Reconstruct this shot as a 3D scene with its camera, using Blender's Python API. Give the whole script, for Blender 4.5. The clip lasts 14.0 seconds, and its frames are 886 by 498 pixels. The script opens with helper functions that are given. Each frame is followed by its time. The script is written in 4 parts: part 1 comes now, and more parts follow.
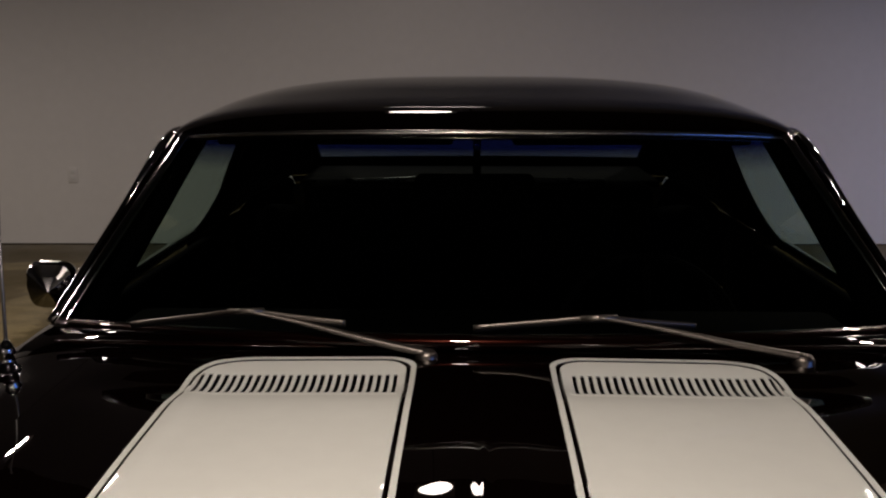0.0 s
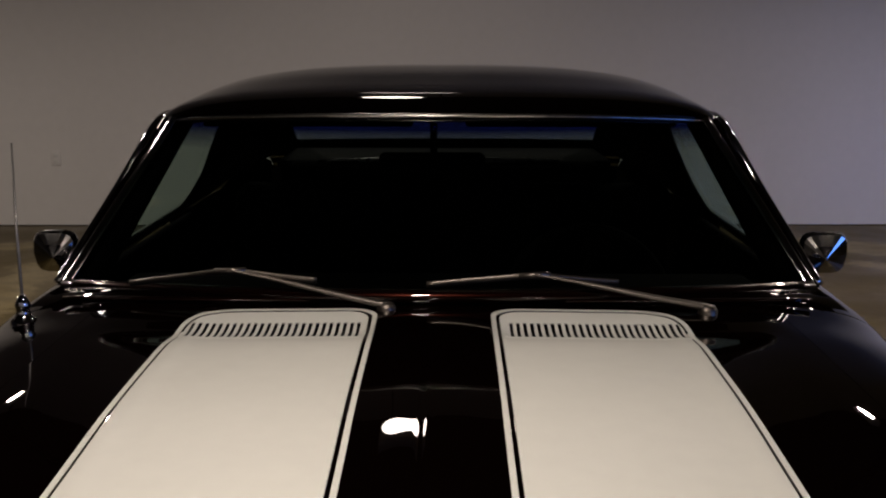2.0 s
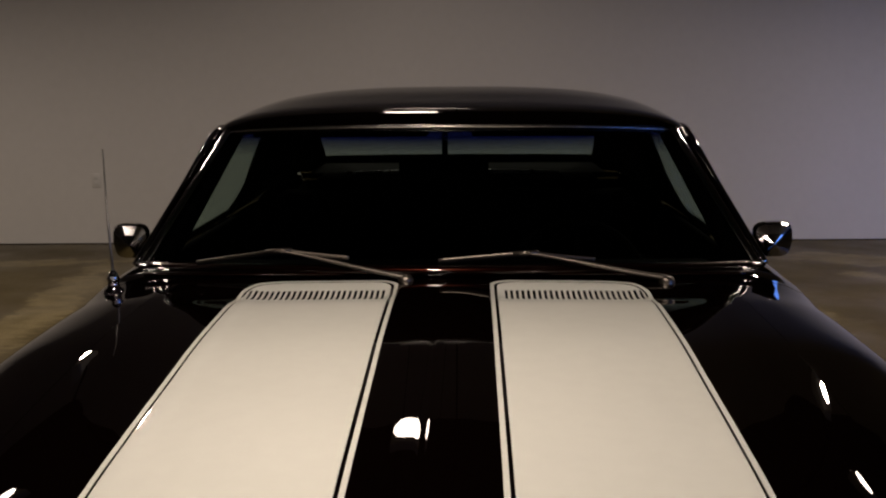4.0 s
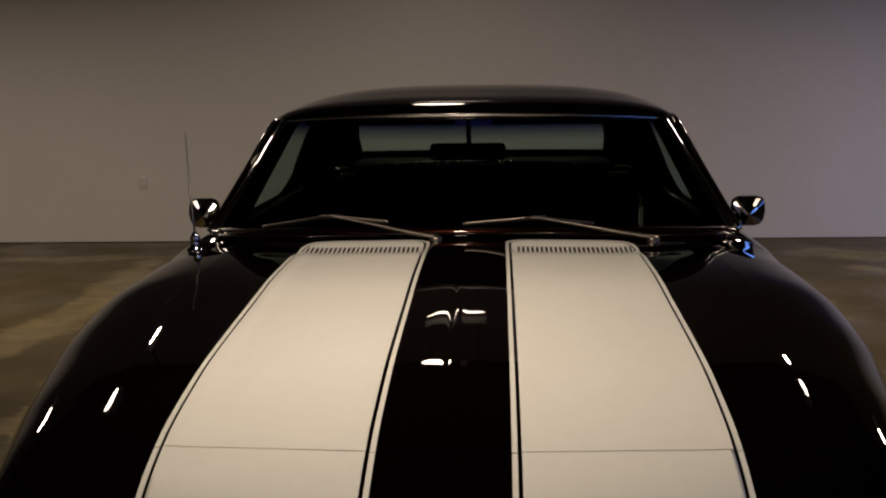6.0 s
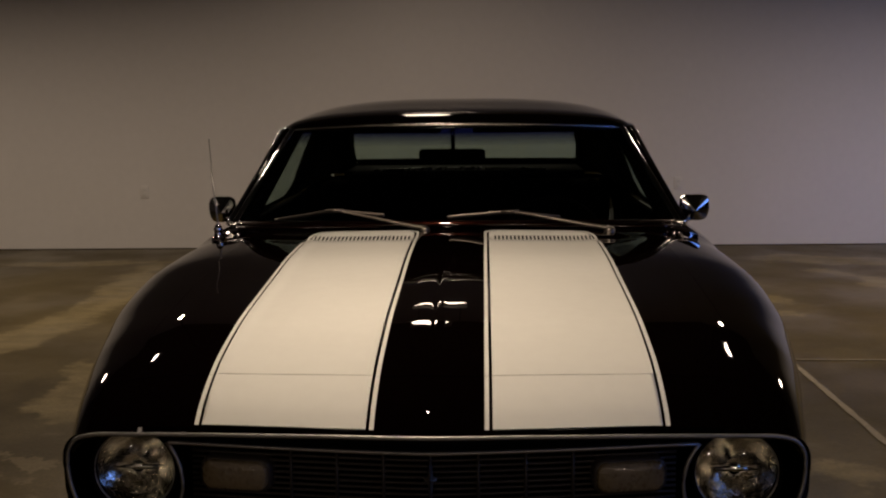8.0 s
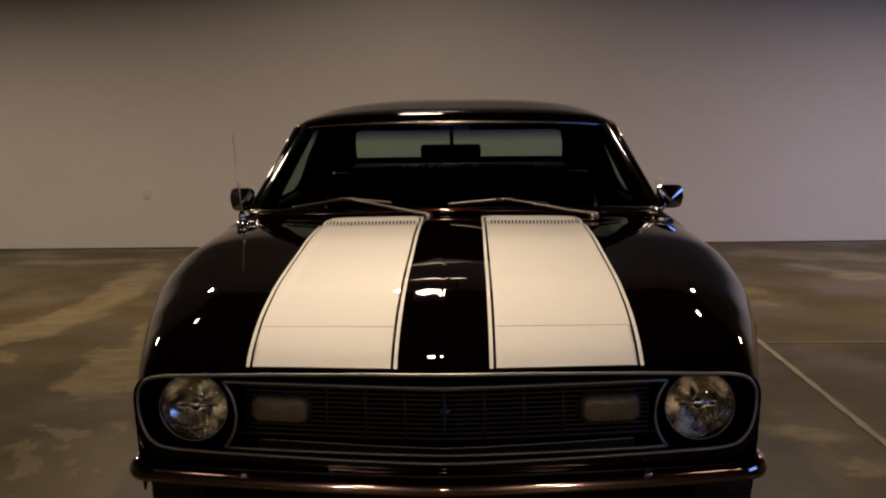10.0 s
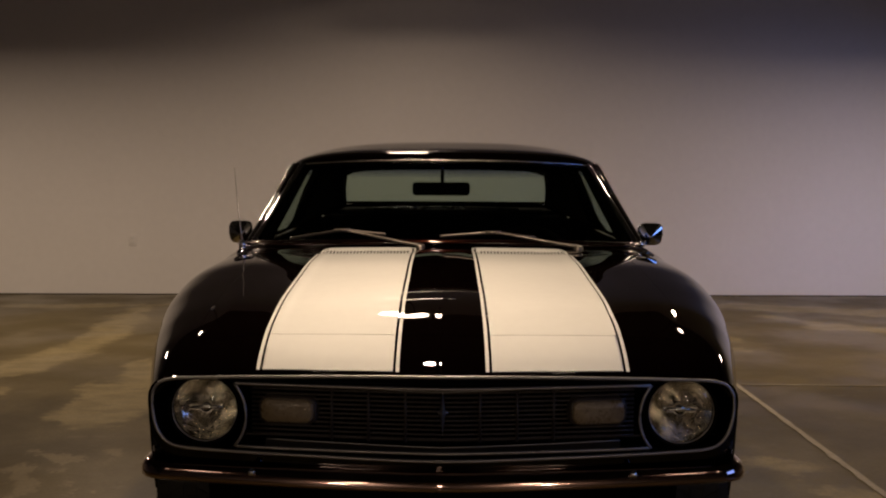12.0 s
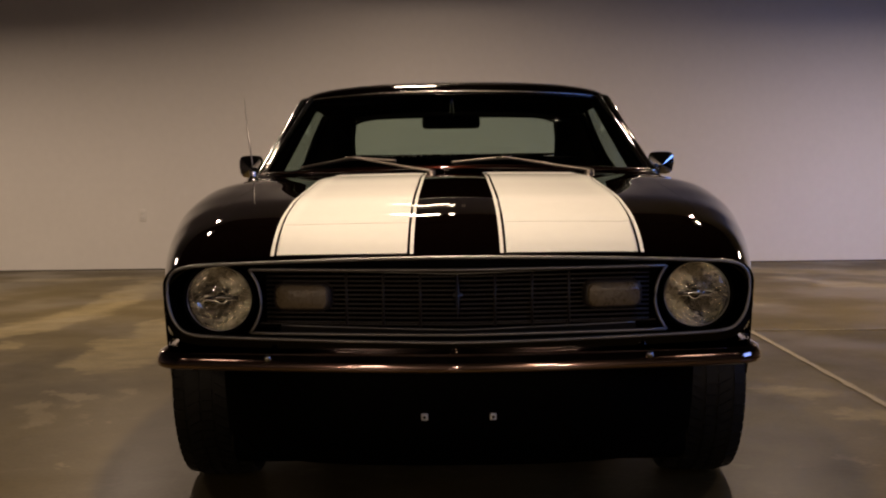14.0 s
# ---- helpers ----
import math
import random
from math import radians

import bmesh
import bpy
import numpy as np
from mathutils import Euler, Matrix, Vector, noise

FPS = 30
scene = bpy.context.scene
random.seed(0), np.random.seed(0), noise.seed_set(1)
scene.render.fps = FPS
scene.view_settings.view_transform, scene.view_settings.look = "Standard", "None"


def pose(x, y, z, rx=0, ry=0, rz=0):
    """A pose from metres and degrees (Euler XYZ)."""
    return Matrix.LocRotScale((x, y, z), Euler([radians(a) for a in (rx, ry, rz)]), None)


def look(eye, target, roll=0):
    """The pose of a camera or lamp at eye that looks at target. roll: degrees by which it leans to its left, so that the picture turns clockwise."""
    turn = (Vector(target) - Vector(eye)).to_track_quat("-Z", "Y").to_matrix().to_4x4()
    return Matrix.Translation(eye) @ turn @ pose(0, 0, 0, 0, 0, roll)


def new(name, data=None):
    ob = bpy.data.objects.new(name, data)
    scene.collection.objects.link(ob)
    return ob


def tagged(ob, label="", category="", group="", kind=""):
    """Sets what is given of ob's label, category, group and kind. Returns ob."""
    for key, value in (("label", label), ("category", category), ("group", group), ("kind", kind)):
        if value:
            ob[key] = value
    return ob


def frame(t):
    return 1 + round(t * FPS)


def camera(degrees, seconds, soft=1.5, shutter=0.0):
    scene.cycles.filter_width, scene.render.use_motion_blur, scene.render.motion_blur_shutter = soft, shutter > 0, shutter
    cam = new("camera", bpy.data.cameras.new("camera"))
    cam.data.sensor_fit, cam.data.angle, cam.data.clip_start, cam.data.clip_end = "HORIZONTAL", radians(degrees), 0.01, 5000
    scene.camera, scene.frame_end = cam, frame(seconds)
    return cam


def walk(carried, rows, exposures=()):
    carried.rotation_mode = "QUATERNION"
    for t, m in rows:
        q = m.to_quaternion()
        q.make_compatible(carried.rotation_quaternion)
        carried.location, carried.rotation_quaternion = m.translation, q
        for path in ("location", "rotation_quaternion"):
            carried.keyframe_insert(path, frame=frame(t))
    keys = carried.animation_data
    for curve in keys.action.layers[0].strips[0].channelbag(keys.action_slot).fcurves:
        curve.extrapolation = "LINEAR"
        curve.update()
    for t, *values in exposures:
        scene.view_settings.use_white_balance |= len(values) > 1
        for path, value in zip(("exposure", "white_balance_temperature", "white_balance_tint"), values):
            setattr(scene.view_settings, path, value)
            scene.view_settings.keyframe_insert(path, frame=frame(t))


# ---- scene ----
cam = camera(44.0, 14.0, soft=2.1)
# seconds, place in metres, yaw, pitch, roll in degrees
ROWS = [
    (0, -0.0188, -0.2335, 1.3998, 1.595, -9.888, 0.010),
    (0.5, -0.0296, -0.2812, 1.3978, 0.628, -10.676, 0.229),
    (1, -0.0277, -0.3548, 1.3969, -0.373, -10.385, 0.244),
    (1.5, -0.0085, -0.4184, 1.4021, -1.239, -10.245, -0.249),
    (2, 0.0295, -0.5217, 1.4153, 0.483, -10.663, -0.075),
    (2.5, 0.0526, -0.6352, 1.3998, 1.305, -10.630, 0.369),
    (2.7, 0.0631, -0.6770, 1.4097, 1.604, -10.236, 0.711),
    (5, 0.0601, -1.2936, 1.3692, 1.723, -9.131, -0.104),
    (5.5, 0.0765, -1.4215, 1.3496, 2.498, -10.681, -0.545),
    (6, 0.0839, -1.5453, 1.3539, 2.883, -8.520, 0.604),
    (6.5, 0.0493, -1.7200, 1.3543, 2.013, -8.893, 1.137),
    (7, 0.0443, -1.8513, 1.3505, 1.552, -8.339, -0.245),
    (7.5, 0.0831, -1.9536, 1.3519, 1.666, -8.033, -0.668),
    (8, 0.1045, -2.0677, 1.3451, 2.159, -7.715, 0.512),
    (8.5, 0.0905, -2.1592, 1.3481, 0.946, -7.770, 0.036),
    (8.7, 0.0599, -2.1983, 1.3337, 1.414, -8.611, -0.118),
    (10.8, 0.0627, -2.6270, 1.3082, 1.220, -6.758, 0.787),
    (11, 0.0625, -2.6484, 1.3025, 1.091, -6.972, 0.216),
    (11.5, 0.0368, -2.6632, 1.2792, 0.693, -5.451, 0.246),
    (12, 0.0073, -2.6800, 1.2187, 0.208, -4.106, -0.268),
    (12.5, 0.0002, -2.6855, 1.1238, -0.158, -4.524, -0.018),
    (13, 0.0083, -2.6821, 1.0548, -0.120, -4.477, -0.449),
    (13.5, 0.0030, -2.6782, 0.9906, 0.236, -4.217, 1.080),
    (14, -0.0044, -2.6971, 0.9398, 0.593, -4.149, 0.680),
]
walk(cam, [(t, pose(x, y, z, 90 + pitch, roll, yaw)) for t, x, y, z, yaw, pitch, roll in ROWS],
     [(0.0, -0.40, 5700, 14), (2.5, -0.40, 5800, 14), (5.0, -0.42, 6250, 14), (8.5, -0.30, 6700, 15), (11.0, 0.2, 7000, 18), (12.5, 0.2, 7050, 18), (14.0, 0.6, 7050, 18)])

import collections

# ---- world and lights ----
world = bpy.data.worlds.new("world")
scene.world = world
world.use_nodes = True
world.node_tree.nodes["Background"].inputs["Color"].default_value = (0.02, 0.018, 0.016, 1)
world.node_tree.nodes["Background"].inputs["Strength"].default_value = 0.3

CEILING = 4.6


def area_lamp(name, place, watts, colour, size, size_y, target=None):
    data = bpy.data.lights.new(name, "AREA")
    data.shape, data.size, data.size_y = "ELLIPSE", size, size_y
    data.energy, data.color = watts, colour
    ob = new(name, data)
    x, y, z = place
    ob.matrix_basis = look(place, target or (x, y + 0.0001, z - 1))
    return ob


WARM = (1.0, 0.80, 0.60)
# place, watts, width, depth, spread in degrees
CEILING_LAMPS = [((-0.38, 5.6, 3.5), 19, 0.43, 0.36, 150), ((-0.28, 6.6, 3.1), 1.6, 0.7, 0.05, 174),
                 ((-2.15, 4.6, 2.55), 30, 0.028, 0.32, 178), ((2.1, 4.5, 2.7), 32, 0.028, 0.32, 178), ((-4.7, 5.0, 2.45), 52, 0.3, 0.5, 178), ((4.7, 5.0, 2.45), 68, 0.3, 0.5, 178),
                 ((-2.0, 2.8, 2.6), 5, 0.06, 0.36, 150), ((1.85, 3.0, 2.5), 5, 0.06, 0.36, 150),
                 # the y -7.5 pair is added, unseen, to brighten the near wall
                 ((-0.15, 0.45, 2.7), 19, 0.14, 0.10, 115), ((-3.0, -7.5, 2.9), 25, 0.6, 0.3, 178), ((3.0, -7.5, 2.9), 25, 0.6, 0.3, 178), ((-3.3, -3.0, 2.8), 2, 0.5, 0.3, 180), ((3.3, -3.0, 2.8), 2, 0.5, 0.3, 180)]
# unseen floodlights added at the near end to brighten the car's front: place, turn about z, watts
FILL_FLOODS = [((-3.0, -6.6, 1.8), -22.0, 1.4), ((-0.2, -6.6, 1.8), 0.0, 1.0), ((3.0, -6.6, 1.8), 22.0, 1.4)]
TIP = 78.0
for place, turn, watts in FILL_FLOODS:
    ob = area_lamp("front_fill_light", place, watts, WARM, 0.34, 0.10)
    ob.matrix_basis = pose(*place, 0, 0, turn) @ pose(0, 0, 0, TIP) @ pose(0, 0, -0.02)
    ob.data.spread = radians(72)
for (lx, ly, lz), watts, wide, deep, spread in CEILING_LAMPS:
    ob = area_lamp("ceiling_lamp_light", (lx, ly, lz - 0.02), watts, WARM, wide, deep)
    ob.data.spread = radians(spread)
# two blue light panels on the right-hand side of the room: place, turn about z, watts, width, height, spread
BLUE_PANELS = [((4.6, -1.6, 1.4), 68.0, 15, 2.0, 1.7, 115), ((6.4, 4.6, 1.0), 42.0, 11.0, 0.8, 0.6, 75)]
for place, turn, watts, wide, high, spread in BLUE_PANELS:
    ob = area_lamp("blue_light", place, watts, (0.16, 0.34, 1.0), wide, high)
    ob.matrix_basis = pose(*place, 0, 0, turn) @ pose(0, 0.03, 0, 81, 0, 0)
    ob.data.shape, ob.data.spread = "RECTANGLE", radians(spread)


# ---- materials ----
def material(name, colour=(0.5, 0.5, 0.5), rough=0.5, metal=0.0, coat=0.0, coat_rough=0.03, bump=0.0, scale=40.0, vary=0.0, ior=1.5, spec=0.5):
    mat = bpy.data.materials.new(name)
    mat.use_nodes = True
    nodes, links = mat.node_tree.nodes, mat.node_tree.links
    shader = nodes["Principled BSDF"]
    shader.inputs["Base Color"].default_value = (*colour, 1)
    shader.inputs["Roughness"].default_value = rough
    shader.inputs["Metallic"].default_value = metal
    shader.inputs["Coat Weight"].default_value = coat
    shader.inputs["Coat Roughness"].default_value = coat_rough
    shader.inputs["IOR"].default_value = ior
    shader.inputs["Specular IOR Level"].default_value = spec
    if vary or bump:
        coord = nodes.new("ShaderNodeTexCoord")
        fine = nodes.new("ShaderNodeTexNoise")
        fine.inputs["Scale"].default_value, fine.inputs["Detail"].default_value = scale, 6
        links.new(coord.outputs["Object"], fine.inputs["Vector"])
        if vary:
            broad = nodes.new("ShaderNodeTexNoise")
            broad.inputs["Scale"].default_value, broad.inputs["Detail"].default_value = scale / 12, 4
            links.new(coord.outputs["Object"], broad.inputs["Vector"])
            add = nodes.new("ShaderNodeMath")
            links.new(fine.outputs["Fac"], add.inputs[0])
            links.new(broad.outputs["Fac"], add.inputs[1])
            ramp = nodes.new("ShaderNodeMapRange")
            ramp.inputs["From Min"].default_value, ramp.inputs["From Max"].default_value = 0.6, 1.4
            ramp.inputs["To Min"].default_value, ramp.inputs["To Max"].default_value = 1 - vary, 1 + vary
            links.new(add.outputs[0], ramp.inputs["Value"])
            mix = nodes.new("ShaderNodeVectorMath")
            mix.operation = "SCALE"
            mix.inputs[0].default_value = colour
            links.new(ramp.outputs["Result"], mix.inputs["Scale"])
            links.new(mix.outputs["Vector"], shader.inputs["Base Color"])
            if metal < 0.5:
                wear = nodes.new("ShaderNodeMapRange")
                wear.inputs["From Min"].default_value, wear.inputs["From Max"].default_value = 0.6, 1.4
                wear.inputs["To Min"].default_value, wear.inputs["To Max"].default_value = max(0.0, rough - vary * 0.3), min(1.0, rough + vary * 0.3)
                links.new(add.outputs[0], wear.inputs["Value"])
                links.new(wear.outputs["Result"], shader.inputs["Roughness"])
        if bump:
            node = nodes.new("ShaderNodeBump")
            node.inputs["Strength"].default_value, node.inputs["Distance"].default_value = bump, 0.002
            links.new(fine.outputs["Fac"], node.inputs["Height"])
            links.new(node.outputs["Normal"], shader.inputs["Normal"])
    return mat


def glass(name, tint, band=None):
    """A thin pane: clear tinted pass-through with a mirror-like gloss. band: (z where it starts, z where full, colour)."""
    mat = bpy.data.materials.new(name)
    mat.use_nodes = True
    nodes, links = mat.node_tree.nodes, mat.node_tree.links
    nodes.remove(nodes["Principled BSDF"])
    clear, gloss, mix, fres = (nodes.new(n) for n in ("ShaderNodeBsdfTransparent", "ShaderNodeBsdfGlossy", "ShaderNodeMixShader", "ShaderNodeLayerWeight"))
    clear.inputs["Color"].default_value = (*tint, 1)
    gloss.inputs["Roughness"].default_value = 0.0
    fres.inputs["Blend"].default_value = 0.5
    power, fac = nodes.new("ShaderNodeMath"), nodes.new("ShaderNodeMapRange")
    power.operation, power.inputs[1].default_value = "POWER", 5.0
    fac.inputs["To Min"].default_value, fac.inputs["To Max"].default_value = 0.05, 1.0
    links.new(fres.outputs["Facing"], power.inputs[0])
    links.new(power.outputs[0], fac.inputs["Value"])
    links.new(fac.outputs["Result"], mix.inputs["Fac"])
    links.new(clear.outputs[0], mix.inputs[1])
    links.new(gloss.outputs[0], mix.inputs[2])
    links.new(mix.outputs[0], nodes["Material Output"].inputs["Surface"])
    if band:
        coord, sep, ramp, col = (nodes.new(n) for n in ("ShaderNodeTexCoord", "ShaderNodeSeparateXYZ", "ShaderNodeMapRange", "ShaderNodeMix"))
        col.data_type = "RGBA"
        links.new(coord.outputs["Object"], sep.inputs[0])
        links.new(sep.outputs["Z"], ramp.inputs["Value"])
        ramp.inputs["From Min"].default_value, ramp.inputs["From Max"].default_value = band[0], band[1]
        links.new(ramp.outputs["Result"], col.inputs["Factor"])
        col.inputs["A"].default_value = (*tint, 1)
        col.inputs["B"].default_value = (*band[2], 1)
        links.new(col.outputs["Result"], clear.inputs["Color"])
    return mat


PAINT = material("dark_brown_paint", (0.0012, 0.0004, 0.0003), 0.5, 0.0, 1.0, 0.008, vary=0.12, scale=300, spec=0.0)
BUMPER_PAINT = material("maroon_bumper_paint", (0.33, 0.20, 0.17), 0.09, 1.0, 1.0, 0.02, vary=0.12, scale=200)
MAROON = material("dark_maroon_moulding", (0.012, 0.003, 0.002), 0.25, 0.8, 1.0, 0.02, vary=0.12, scale=200, spec=0.0)
for mat, ior in ((PAINT, 1.38), (MAROON, 1.6), (BUMPER_PAINT, 2.0)):
    mat.node_tree.nodes["Principled BSDF"].inputs["Coat IOR"].default_value = ior
STRIPE = material("white_stripe_paint", (0.716, 0.733, 0.674), 0.7, 0.0, 0.8, 0.012, vary=0.03, scale=30, spec=0.2)
CHROME = material("chrome", (0.75, 0.75, 0.76), 0.06, 1.0, vary=0.05, scale=60)
STEEL = material("brushed_steel", (0.62, 0.60, 0.57), 0.24, 1.0, vary=0.15, scale=120)
WIPER = material("dull_wiper_steel", (0.24, 0.215, 0.19), 0.38, 1.0, vary=0.2, scale=150)
TRIM = material("dull_silver_trim", (0.34, 0.335, 0.33), 0.5, 1.0, vary=0.12, scale=80)
DULL = material("dull_dark_metal", (0.10, 0.088, 0.072), 0.5, 1.0, vary=0.2, scale=60)
PEWTER = material("dull_pewter", (0.42, 0.41, 0.40), 0.45, 1.0, vary=0.12, scale=80)
BLACK = material("black_satin_paint", (0.0011, 0.0010, 0.0010), 0.5, vary=0.25, scale=60, bump=0.05, spec=0.03)
GRILLE = material("black_plastic", (0.030, 0.024, 0.021), 0.45, vary=0.2, scale=80, spec=0.45)
RUBBER = material("tyre_rubber", (0.012, 0.0112, 0.0098), 0.55, vary=0.3, scale=50, bump=0.3, spec=0.3)
SHELF = material("black_parcel_shelf", (0.0014, 0.0013, 0.0012), 0.85, vary=0.2, scale=60, bump=0.4, spec=0.08)
SHEEN = material("glossy_black_vinyl", (0.0014, 0.0013, 0.0012), 0.28, vary=0.2, scale=60, bump=0.1, spec=0.6)
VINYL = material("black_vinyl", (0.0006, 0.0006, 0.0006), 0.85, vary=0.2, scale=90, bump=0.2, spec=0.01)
CARPET = material("black_carpet", (0.003, 0.003, 0.003), 0.9, vary=0.3, scale=150, bump=0.4)
REFLECTOR = material("lamp_reflector", (0.95, 0.91, 0.82), 0.03, 1.0, vary=0.12, scale=55, bump=1.0)
SIGNAL = material("smoked_signal_lens", (0.16, 0.125, 0.075), 0.3, 0.0, 0.4, vary=0.35, scale=120, bump=0.9)
CLIP = material("white_plastic", (0.6, 0.6, 0.58), 0.5, vary=0.1, scale=90)
WINDSHIELD = glass("tinted_windshield", (0.70, 0.82, 0.76), (1.185, 1.232, (0.02, 0.03, 0.22)))
WINDOW = glass("tinted_window", (0.70, 0.82, 0.76))
LENS = glass("clear_lens", (0.93, 0.93, 0.90))
MIRROR = material("mirror_glass", (0.9, 0.9, 0.9), 0.0, 1.0)
WHITE_METAL = material("white_enamel", (0.75, 0.75, 0.72), 0.4, vary=0.05, scale=30)


# ---- building helpers ----
def mesh_of(name, verts, faces, mat, smooth=True):
    me = bpy.data.meshes.new(name)
    me.from_pydata([tuple(v) for v in verts], [], [tuple(f) for f in faces])
    me.materials.append(mat)
    if smooth:
        me.polygons.foreach_set("use_smooth", [True] * len(me.polygons))
    me.update()
    if smooth:
        # open borders stay crisp, so that a panel's gloss runs straight out to its edge
        count = collections.Counter(key for poly in me.polygons for key in poly.edge_keys)
        for edge in me.edges:
            edge.use_edge_sharp = count[edge.key] == 1
    return me


def part(name, geo, mat, parent=None, label="", smooth=True, thick=0.0, offset=-1.0, m=None):
    """Links (verts, faces) or a bmesh as one mesh object under its thing."""
    if isinstance(geo, tuple):
        me = mesh_of(name, geo[0], geo[1], mat, smooth)
    else:
        me = bpy.data.meshes.new(name)
        geo.to_mesh(me)
        geo.free()
        me.materials.append(mat)
        if smooth:
            me.polygons.foreach_set("use_smooth", [True] * len(me.polygons))
    ob = new(name, me)
    if parent:
        ob.parent = parent
    if m is not None:
        ob.matrix_basis = m
    if label:
        ob["label"] = label
    if thick:
        mod = ob.modifiers.new("thickness", "SOLIDIFY")
        mod.thickness, mod.offset = thick, offset
    return ob


def curve_through(points, x):
    """Smooth interpolation of (x, value) pairs, without overshoot."""
    px, pv = [p[0] for p in points], [p[1] for p in points]
    if x <= px[0]:
        return pv[0]
    if x >= px[-1]:
        return pv[-1]
    h = [b - a for a, b in zip(px, px[1:])]
    d = [(b - a) / s for a, b, s in zip(pv, pv[1:], h)]
    slope = [d[0]] + [0 if a * b <= 0 else 2 * a * b / (a + b) for a, b in zip(d, d[1:])] + [d[-1]]
    i = max(k for k in range(len(h)) if px[k] <= x)
    t = (x - px[i]) / h[i]
    return ((2 * t**3 - 3 * t**2 + 1) * pv[i] + (t**3 - 2 * t**2 + t) * h[i] * slope[i]
            + (3 * t**2 - 2 * t**3) * pv[i + 1] + (t**3 - t**2) * h[i] * slope[i + 1])


def grid(rows, closed=False):
    """A sheet over rows of points."""
    verts = [p for row in rows for p in row]
    n, faces = len(rows[0]), []
    for i in range(len(rows) - 1):
        for j in range(n if closed else n - 1):
            k = (j + 1) % n
            faces.append((i * n + j, i * n + k, (i + 1) * n + k, (i + 1) * n + j))
    return verts, faces


def flip(geo):
    return geo[0], [tuple(reversed(f)) for f in geo[1]]


def mirror_x(geo):
    return [(-x, y, z) for x, y, z in geo[0]], [tuple(reversed(f)) for f in geo[1]]


def tube(path, radius, closed=False, sides=8, squash=1.0):
    """A round bar along a path; radius may be a list."""
    pts = [Vector(p) for p in path]
    n, rows = len(pts), []
    for i, p in enumerate(pts):
        a = pts[(i - 1) % n] if closed or i else p
        b = pts[(i + 1) % n] if closed or i < n - 1 else p
        along = (b - a).normalized()
        side = along.cross(Vector((0, 0, 1)))
        if side.length < 1e-3:
            side = along.cross(Vector((0, 1, 0)))
        side.normalize()
        up = side.cross(along)
        r = radius[i] if isinstance(radius, (list, tuple)) else radius
        rows.append([p + r * (math.cos(q) * side + squash * math.sin(q) * up) for q in (2 * math.pi * k / sides for k in range(sides))])
    if closed:
        rows.append(rows[0])
    verts, faces = grid(rows, True)
    if not closed:
        faces.append(tuple(reversed(range(sides))))
        faces.append(tuple(range(len(verts) - sides, len(verts))))
    return verts, faces


def lathe(profile, sides=32, axis="y"):
    """Turns (radius, along) pairs about an axis through the origin."""
    rows = []
    for r, a in profile:
        ring = []
        for k in range(sides):
            q = 2 * math.pi * k / sides
            c, s = r * math.cos(q), r * math.sin(q)
            ring.append({"y": (c, a, s), "x": (a, c, s), "z": (c, s, a)}[axis])
        rows.append(ring)
    return grid(rows, True)


def box(lo, hi, bevel=0.0, segments=2):
    bm = bmesh.new()
    bmesh.ops.create_cube(bm, size=1)
    for v in bm.verts:
        v.co = Vector([a + (b - a) * (c + 0.5) for a, b, c in zip(lo, hi, v.co)])
    if bevel:
        bmesh.ops.bevel(bm, geom=bm.edges, offset=bevel, segments=segments, affect="EDGES", profile=0.5)
    return bm


def moved(geo, m):
    return [tuple(m @ Vector(v)) for v in geo[0]], geo[1]


def thing(name, label, category, group="", m=None):
    ob = new(name)
    if m is not None:
        ob.matrix_basis = m
    return tagged(ob, label, category, group)


def smooth_path(points, per=6, closed=False):
    """A rounded line through the points."""
    pts = [Vector(p) for p in points]
    n, out = len(pts), []
    for i in range(n if closed else n - 1):
        p0 = pts[(i - 1) % n] if closed or i else pts[i]
        p1, p2 = pts[i], pts[(i + 1) % n]
        p3 = pts[(i + 2) % n] if closed or i + 2 < n else p2
        for k in range(per):
            t = k / per
            out.append(0.5 * ((2 * p1) + (p2 - p0) * t + (2 * p0 - 5 * p1 + 4 * p2 - p3) * t * t + (3 * p1 - p0 - 3 * p2 + p3) * t**3))
    if not closed:
        out.append(pts[-1])
    return out


# ---- room ----
WALL_Y = 8.0


